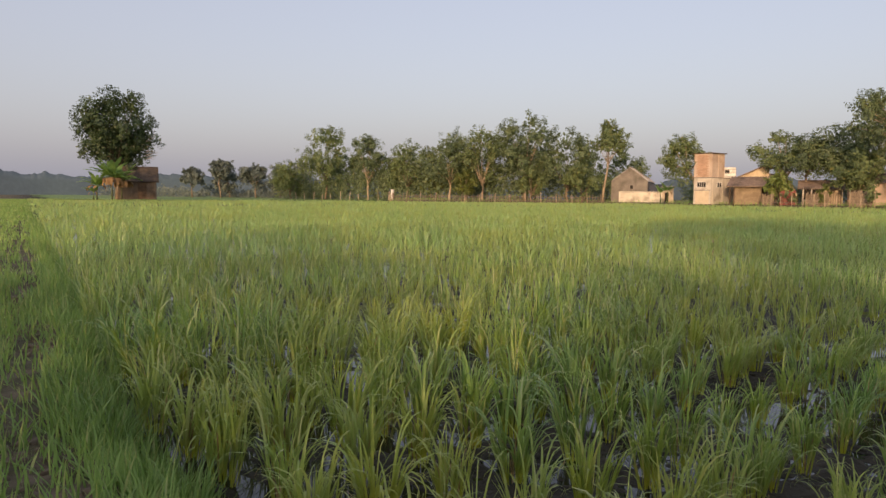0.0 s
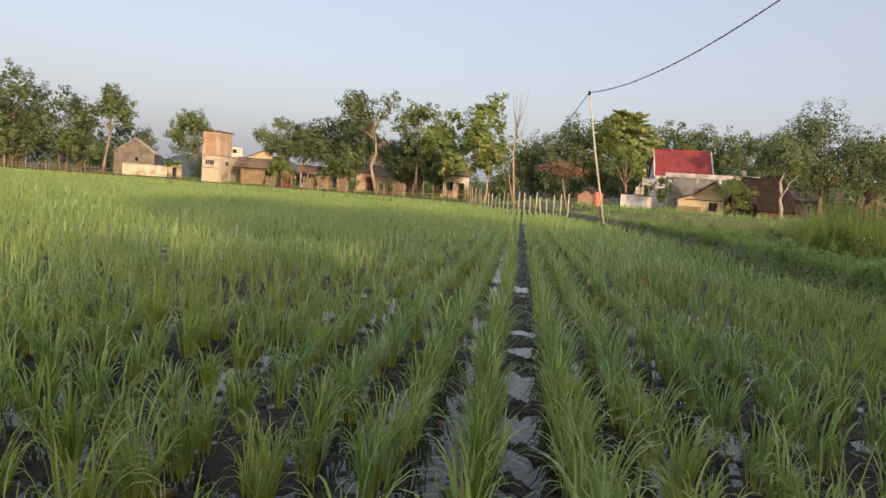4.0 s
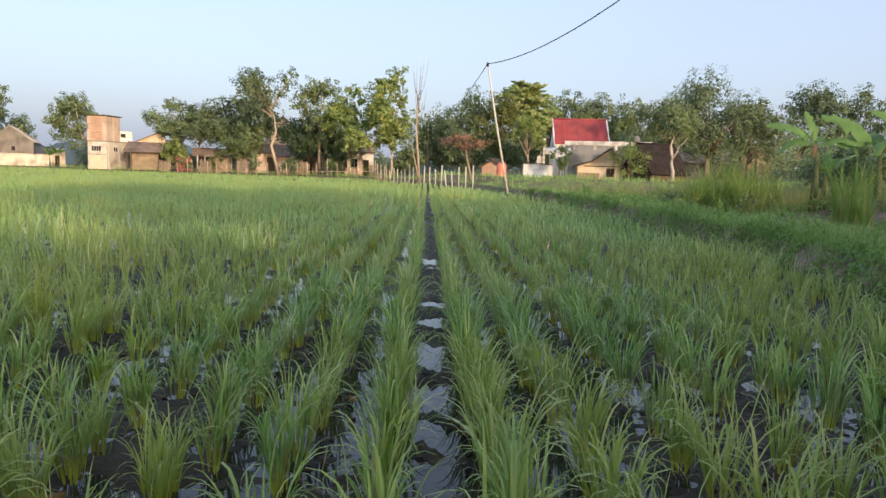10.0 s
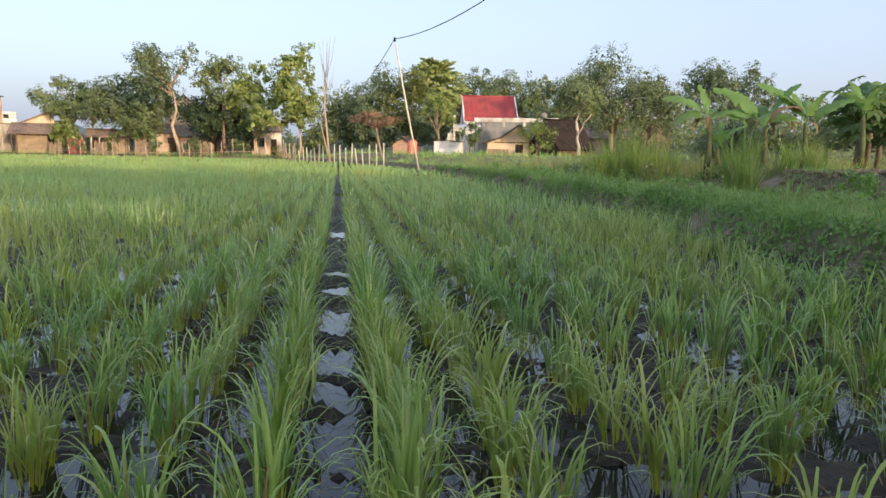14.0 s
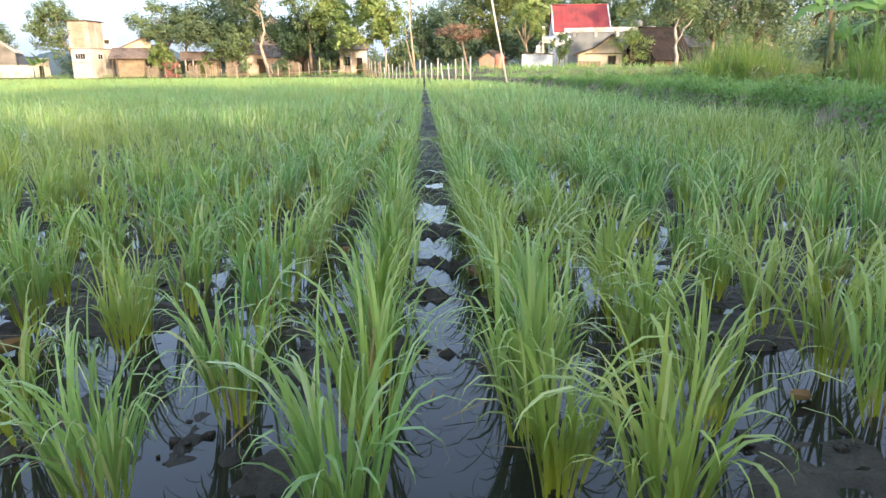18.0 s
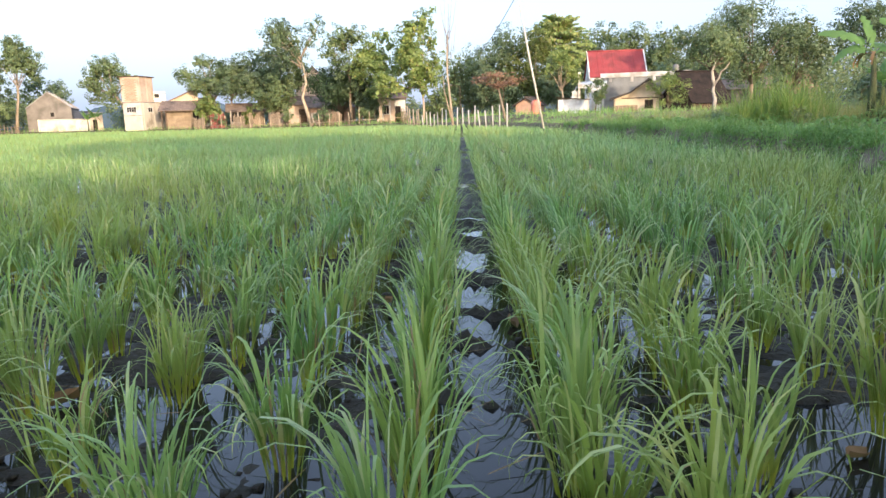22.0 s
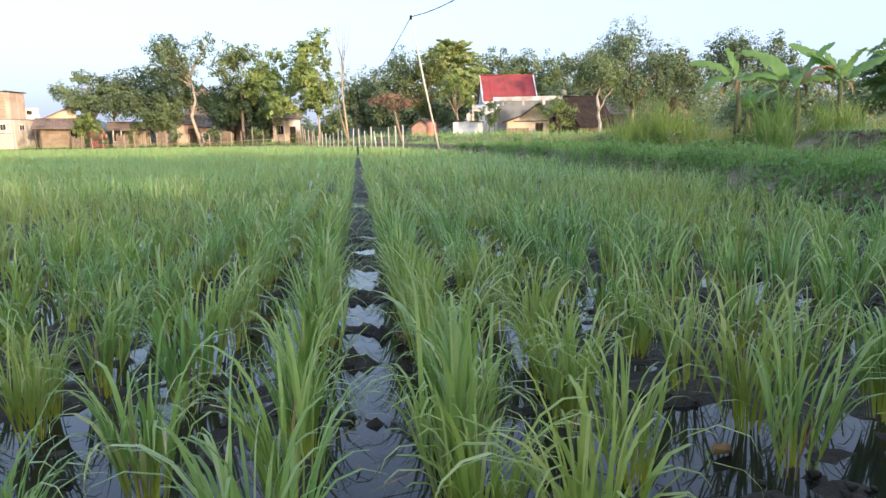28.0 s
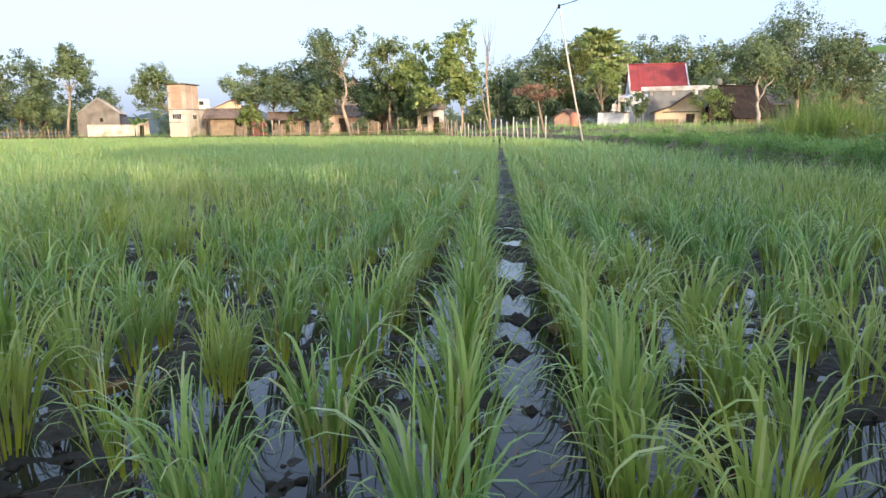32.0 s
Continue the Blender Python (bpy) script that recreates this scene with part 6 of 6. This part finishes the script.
gable_house("tiled_house", 28.2, 72.5, 1.0, turn_to(28.2, 72.5), 5.0, 4, 2.0, 2.9, CONCRETE, TILE, "low house with a dark tiled roof", 0.3, 10, False)


# street lamps in the lane
def lamp(x, y, z, tall, arm):
    ob = thing("street_lamp", x, y, z - 0.1, 0, "thin grey street lamp with a short arm", "street lamp", "street lamps")
    part("pole", tube(B(), [(0, 0, 0), (0, 0, tall)], [0.032, 0.026], 8), WOOD_DARK, ob)
    part("arm", tube(B(), [(0, 0, tall - 0.02), (arm * 0.5, 0, tall + 0.12), (arm, 0, tall + 0.16)], [0.022, 0.02, 0.018], 6), WOOD_DARK, ob)
    part("head", box(B(), arm - 0.18, arm + 0.18, -0.08, 0.08, tall + 0.12, tall + 0.2, 0.02), TIN, ob)


lamp(-0.1, 70, 0.5, 3.4, -0.9)
lamp(3.9, 66, 0.7, 4.0, 0.9)


# ---- banana plants, reeds and shrubs on the near plot ----
def banana_leaf(L, W, arch, az, z0, rr, torn=0.25, start=0.4, roll=0.0):
    """A broad arched leaf with a channelled midrib and a torn edge, rolled about its midrib."""
    bm = B()
    n = 25
    rows = []
    ca, sa = math.cos(az), math.sin(az)
    flat, up = math.cos(roll), math.sin(roll)
    r, z, ang = 0.0, z0, start
    for k in range(n):
        s = k / (n - 1)
        w = W * 0.5 * (math.sin(math.pi * min(1, s * 0.80 + 0.17)) ** 0.6) * (0.08 if s < 0.22 else 1)
        rag = 1 - torn * rr.uniform(0, 1) ** 2
        rag2 = 1 - torn * rr.uniform(0, 1) ** 2
        if 3 < k < n - 2:
            rag *= 0.5 if rr.uniform() < 0.22 else 1
            rag2 *= 0.5 if rr.uniform() < 0.22 else 1
        row = []
        for side, dz in ((-rag, -0.10), (-0.5, 0.08), (0, 0), (0.5, 0.08), (rag2, -0.10)):
            row.append(bm.verts.new((r * ca - side * w * sa * flat, r * sa + side * w * ca * flat, z + (side * up + dz + 0.10 * rr.normal() * abs(side)) * w)))
        rows.append(row)
        ang += arch / n
        r += L / (n - 1) * math.sin(ang)
        z += L / (n - 1) * math.cos(ang)
    for a, b in zip(rows, rows[1:]):
        for i in range(4):
            f = bm.faces.new((a[i], a[i + 1], b[i + 1], b[i]))
            f.smooth = True
    return bm


CANE = surface("dry_cane", (0.24, 0.19, 0.09), (0.36, 0.29, 0.15), 3, 0.8, 0.2, 20)
STEM = surface("banana_stem", (0.06, 0.085, 0.035), (0.13, 0.15, 0.065), 3, 0.8, 0.3, 15, stain=(0.06, 0.04, 0.025), stain_scale=2)


def banana(x, y, z, tall, n, L, seed, label, dead=1, first=0.0, fronds=()):
    rr = np.random.default_rng(seed)
    ob = thing("banana_plant", x, y, z - 0.05, 0, label, "banana plant", "banana plants")
    part("stem", tube(B(), [(0, 0, 0), (0.03, 0, tall * 0.5), (0.0, 0.02, tall)], [0.085, 0.07, 0.04], 9), STEM, ob, "brown-green sheathed banana stem")
    for k in range(n):
        az = first + 6.283 * k / n * 1.0 + rr.normal(0, 0.25)
        part("leaf", banana_leaf(L * rr.uniform(0.8, 1.15), L * 0.28, rr.uniform(0.7, 1.6), az, tall * rr.uniform(0.93, 1.0), rr, 0.35, rr.uniform(0.1, 0.75)), BANANA, ob)
    for az, long, wide, arch, start, roll in fronds:
        part("leaf", banana_leaf(long, wide, arch, az, tall * rr.uniform(0.94, 1.0), rr, 0.2, start, roll), BANANA, ob)
    for k in range(dead):
        part("dead_leaf", banana_leaf(L * rr.uniform(0.6, 0.8), L * (0.19 if dead > 4 else 0.10), 2.9, rr.uniform(0, 6.28), tall * 0.9, rr, 0.5), DEAD_LEAF, ob, "hanging brown dried leaf")
    return ob


banana(8.75, 15.9, 0.35, 1.62, 0, 1.05, 401, "banana plant with broad torn green leaves", 3, 0.3, [
    (2.64, 1.25, 0.34, 1.1, 0.62, -0.8), (2.2, 0.85, 0.40, 0.6, 0.12, -0.9), (2.9, 0.95, 0.32, 1.8, 0.95, -0.7), (-0.5, 0.55, 0.14, 0.3, 0.5, 0.3), (-0.6, 1.0, 0.30, 2.1, 0.7, 0.7), (0.9, 0.9, 0.32, 1.6, 0.6, 0.3)])
banana(9.8, 15.25, 0.35, 1.5, 0, 1.2, 402, "banana plant with a long leaf over the reeds", 3, 2.9, [
    (2.57, 1.5, 0.46, 0.9, 0.52, -0.95), (2.7, 1.3, 0.32, 1.2, 0.9, -0.7), (0.6, 0.9, 0.40, 1.6, 0.6, 0.4), (-0.5, 1.15, 0.38, 0.9, 0.2, 0.8), (-2.2, 0.95, 0.32, 2.2, 0.6, 0.3), (1.4, 1.0, 0.34, 1.4, 0.4, -0.4)])
tall_banana = banana(10.5, 14.8, 0.4, 1.42, 3, 0.95, 403, "tall banana plant with one large brown hanging leaf", 3, 0.8, [
    (2.52, 1.45, 0.40, 0.9, 0.42, -0.9), (2.3, 0.85, 0.36, 0.7, 0.15, -0.8), (2.9, 1.1, 0.32, 1.7, 0.8, -0.6), (-0.6, 1.1, 0.36, 0.9, 0.6, 0.8)])
part("dead_leaf", banana_leaf(1.3, 0.34, 2.3, 3.3, 1.5, np.random.default_rng(430), 0.4, 0.55), DEAD_LEAF, tall_banana, "large arched rust-brown dried leaf")
banana(9.4, 16.6, 0.35, 0.9, 6, 1.0, 421, "young banana plant among tall grass", 1, 0.7)
banana(12.6, 15.6, 0.7, 1.35, 6, 1.2, 404, "banana plant beside the raised earth plot", 1, 0.4)
banana(-87.9, 30.6, 0.35, 2.4, 15, 3.2, 406, "banana plant with dry hanging leaves before the hut", 18, 0.2)
banana(-88.4, 31.9, 0.35, 2.1, 14, 3.0, 407, "banana plant with dry hanging leaves before the hut", 18, 0.5)
banana(-88.3, 29.0, 0.35, 1.5, 12, 2.4, 408, "small banana plant near the hut", 8, 0.9)
banana(-87.6, 28.4, 0.35, 0.8, 6, 1.5, 412, "low banana shoot beside the hut", 2, 0.4)
banana(-46.0, 88.0, 0.35, 1.6, 8, 1.8, 409, "banana plant beside the brick tower", 1, 0.3)
banana(-47.3, 88.6, 0.35, 1.3, 7, 1.6, 410, "banana plant beside the brick tower", 1, 0.7)


def reed_clump(name, x, y, n, radius, hmin, hmax, wide, seed, label, spread=0.3):
    rr = np.random.default_rng(seed)
    m = max(4, n // 32)
    ca, cd = rr.uniform(0, 6.283, m), radius * np.sqrt(rr.uniform(0, 1, m))
    g = rr.uniform(0.45, 1.15, m) * (1.1 - 0.45 * cd / radius)
    who = rr.integers(0, m, n)
    a = rr.uniform(0, 6.283, n)
    bx = x + (cd * np.cos(ca))[who] + 0.07 * np.cos(a) * rr.uniform(0, 1, n)
    by = y + (cd * np.sin(ca))[who] + 0.07 * np.sin(a) * rr.uniform(0, 1, n)
    base = np.stack([bx - x, by - y, height(bx, by) - 0.03], 1)
    tilt = np.abs(rr.normal(0.06, 0.16, n)) + spread * rr.uniform(0, 1, n) * (cd / radius)[who]
    arched = rr.uniform(0, 1, n) < 0.5
    v, q = blades(base, a + rr.normal(0, 0.5, n), tilt, np.where(arched, rr.uniform(1.0, 2.4, n), rr.uniform(0.1, 0.7, n)), rr.uniform(hmin, hmax, n) * g[who], rr.uniform(0.7, 1.3, n) * wide, 7, rr, 2.0)
    ob = new(name, raw_mesh(name, v, q, REED))
    ob.matrix_world = pose(x, y, 0)
    return tagged(ob, label, "grass clump", "tall grass clumps")


reed_clump("tall_grass", 7.5, 17.6, 1900, 1.3, 0.8, 1.95, 0.015, 501, "large clump of tall green elephant grass", 0.22)
reed_clump("tall_grass", 8.3, 18.6, 900, 0.7, 0.4, 1.1, 0.012, 502, "tall green grass clump behind the bank")
cane = reed_clump("tall_grass", 7.4, 12.0, 84, 0.32, 0.9, 2.1, 0.030, 503, "tall cane-like reeds with upright blades", 0.2)
rc = random.Random(12)
for k in range(7):
    cx, cy = rc.uniform(-0.32, 0.32), rc.uniform(-0.25, 0.25)
    part("stalk", tube(B(), [(cx, cy, 0.25), (cx * 1.15, cy, 0.55), (cx * 1.3, cy * 1.2, 0.85)], [0.010, 0.009, 0.007], 6), CANE, cane, "dry tan cane stalk")
reed_clump("tall_grass", 7.7, 12.7, 45, 0.25, 1.0, 2.0, 0.02, 504, "cane-like reeds with a few dry stalks", 0.25)
reed_clump("tall_grass", 9.6, 14.6, 700, 1.3, 0.6, 1.25, 0.014, 505, "rough yellow-green grass between clumps", 0.3)
reed_clump("tall_grass", 10.6, 21.6, 700, 1.6, 0.5, 0.95, 0.02, 506, "rough yellow-green grass behind the clumps", 0.3)
reed_clump("tall_grass", 4.7, 5.3, 300, 0.5, 0.3, 0.6, 0.010, 507, "grass tuft at the corner of the bank", 0.3)

def papaya(x, y, z, tall, crown, n, seed, label):
    """A slim ringed trunk with long-stalked leaves, each cut into seven pointed lobes."""
    rr = np.random.default_rng(seed)
    ob = thing("papaya_tree", x, y, z - 0.05, 0, label, "papaya tree", "papaya trees")
    part("trunk", tube(B(), [(0, 0, 0), (0.05, 0, tall * 0.5), (0, 0.03, tall)], [0.08, 0.065, 0.045], 9), BARK, ob)
    stalks, verts, quads = B(), [], []
    for k in range(n):
        az, el = 2.4 * k + rr.normal(0, 0.3), rr.uniform(-0.35, 1.1)
        L = crown * rr.uniform(0.55, 1.0) * (0.7 + 0.3 * math.cos(el))
        e = Vector((0, 0, tall * rr.uniform(0.62, 1.0)))
        tip = e + Vector((math.cos(az) * math.cos(el), math.sin(az) * math.cos(el), math.sin(el))) * L
        tube(stalks, [e, e.lerp(tip, 0.5) + Vector((0, 0, 0.06 * L)), tip], [0.014, 0.011, 0.008], 5)
        r = rr.uniform(0.26, 0.42)
        out = Vector((math.cos(az), math.sin(az), 0))
        nrm = (Vector((0, 0, 1)) + out * rr.uniform(0.1, 0.7)).normalized()
        u = out - nrm * out.dot(nrm)
        u.normalize()
        w = nrm.cross(u)
        for j in range(7):
            g = (j - 3) * 0.72
            d = u * math.cos(g) + w * math.sin(g)
            s = nrm.cross(d)
            R = r * (1.0 - 0.07 * abs(j - 3)) * rr.uniform(0.9, 1.1)
            i = len(verts)
            verts += [tip, tip + d * R * 0.55 + s * R * 0.2, tip + d * R - nrm * R * 0.3, tip + d * R * 0.55 - s * R * 0.2]
            quads.append((i, i + 1, i + 2, i + 3))
    part("stalks", stalks, BANANA, ob, "pale green leaf stalks")
    part("crown", raw_mesh("crown", np.array([tuple(v) for v in verts]), np.array(quads), LEAF_PAPAYA), LEAF_PAPAYA, ob)


LEAF_PAPAYA = leafy("leaf_papaya", (0.06, 0.13, 0.055), (0.17, 0.28, 0.11), (0.27, 0.33, 0.12), 0.1, 0.45, 0.3, 1.5)
papaya(13.3, 16.6, 0.75, 1.5, 1.0, 60, 411, "papaya tree with deeply cut broad leaves")
papaya(14.6, 17.4, 0.75, 1.7, 1.1, 70, 414, "bushy papaya tree with deeply cut broad leaves")
papaya(14.2, 15.6, 0.75, 1.0, 0.9, 50, 415, "low papaya tree beside the earth plot")
papaya(15.6, 19.0, 0.75, 1.9, 1.2, 70, 416, "tall papaya tree with deeply cut broad leaves")
tree(18.0, 22, 0.75, 3.0, 4.0, 0.4, LEAF_DARK, 412, "shrub", "dark green bush behind the earth plot", n=2400, size=0.2, blobs=12, trunk_r=0.05, group="")
tree(14.6, 24, 0.6, 2.4, 3.6, 0.3, LEAF_DARK, 413, "shrub", "dark green bush behind the banana plants", n=2000, size=0.2, blobs=10, trunk_r=0.05, group="")


def dry_leaf(x, y, turn, size):
    """A curled brown leaf lying on the mud."""
    bm = B()
    rows = []
    for k in range(7):
        s = k / 6
        w = size * 0.32 * math.sin(math.pi * (0.08 + 0.84 * s))
        rows.append([bm.verts.new((size * (s - 0.5), d * w, 0.3 * size * (d * d) + 0.12 * size * s * s)) for d in (-1, -0.5, 0, 0.5, 1)])
    for a, b in zip(rows, rows[1:]):
        for i in range(4):
            bm.faces.new((a[i], a[i + 1], b[i + 1], b[i])).smooth = True
    ob = part("dry_leaf", bm, DEAD_LEAF)
    z = max(0.0, float(height(np.array([x]), np.array([y]))[0]))
    ob.matrix_world = pose(x, y, z + 0.003, 0, 0, turn)
    tagged(ob, "curled brown dead leaf lying on wet mud", "leaf", "fallen leaves")


for lx, ly, turn, size in ((-1.2, 2.1, 30, 0.09), (0.07, 2.76, 100, 0.08), (0.72, 1.75, 200, 0.06), (-0.42, 3.1, 300, 0.07)):
    dry_leaf(lx, ly, turn, size)
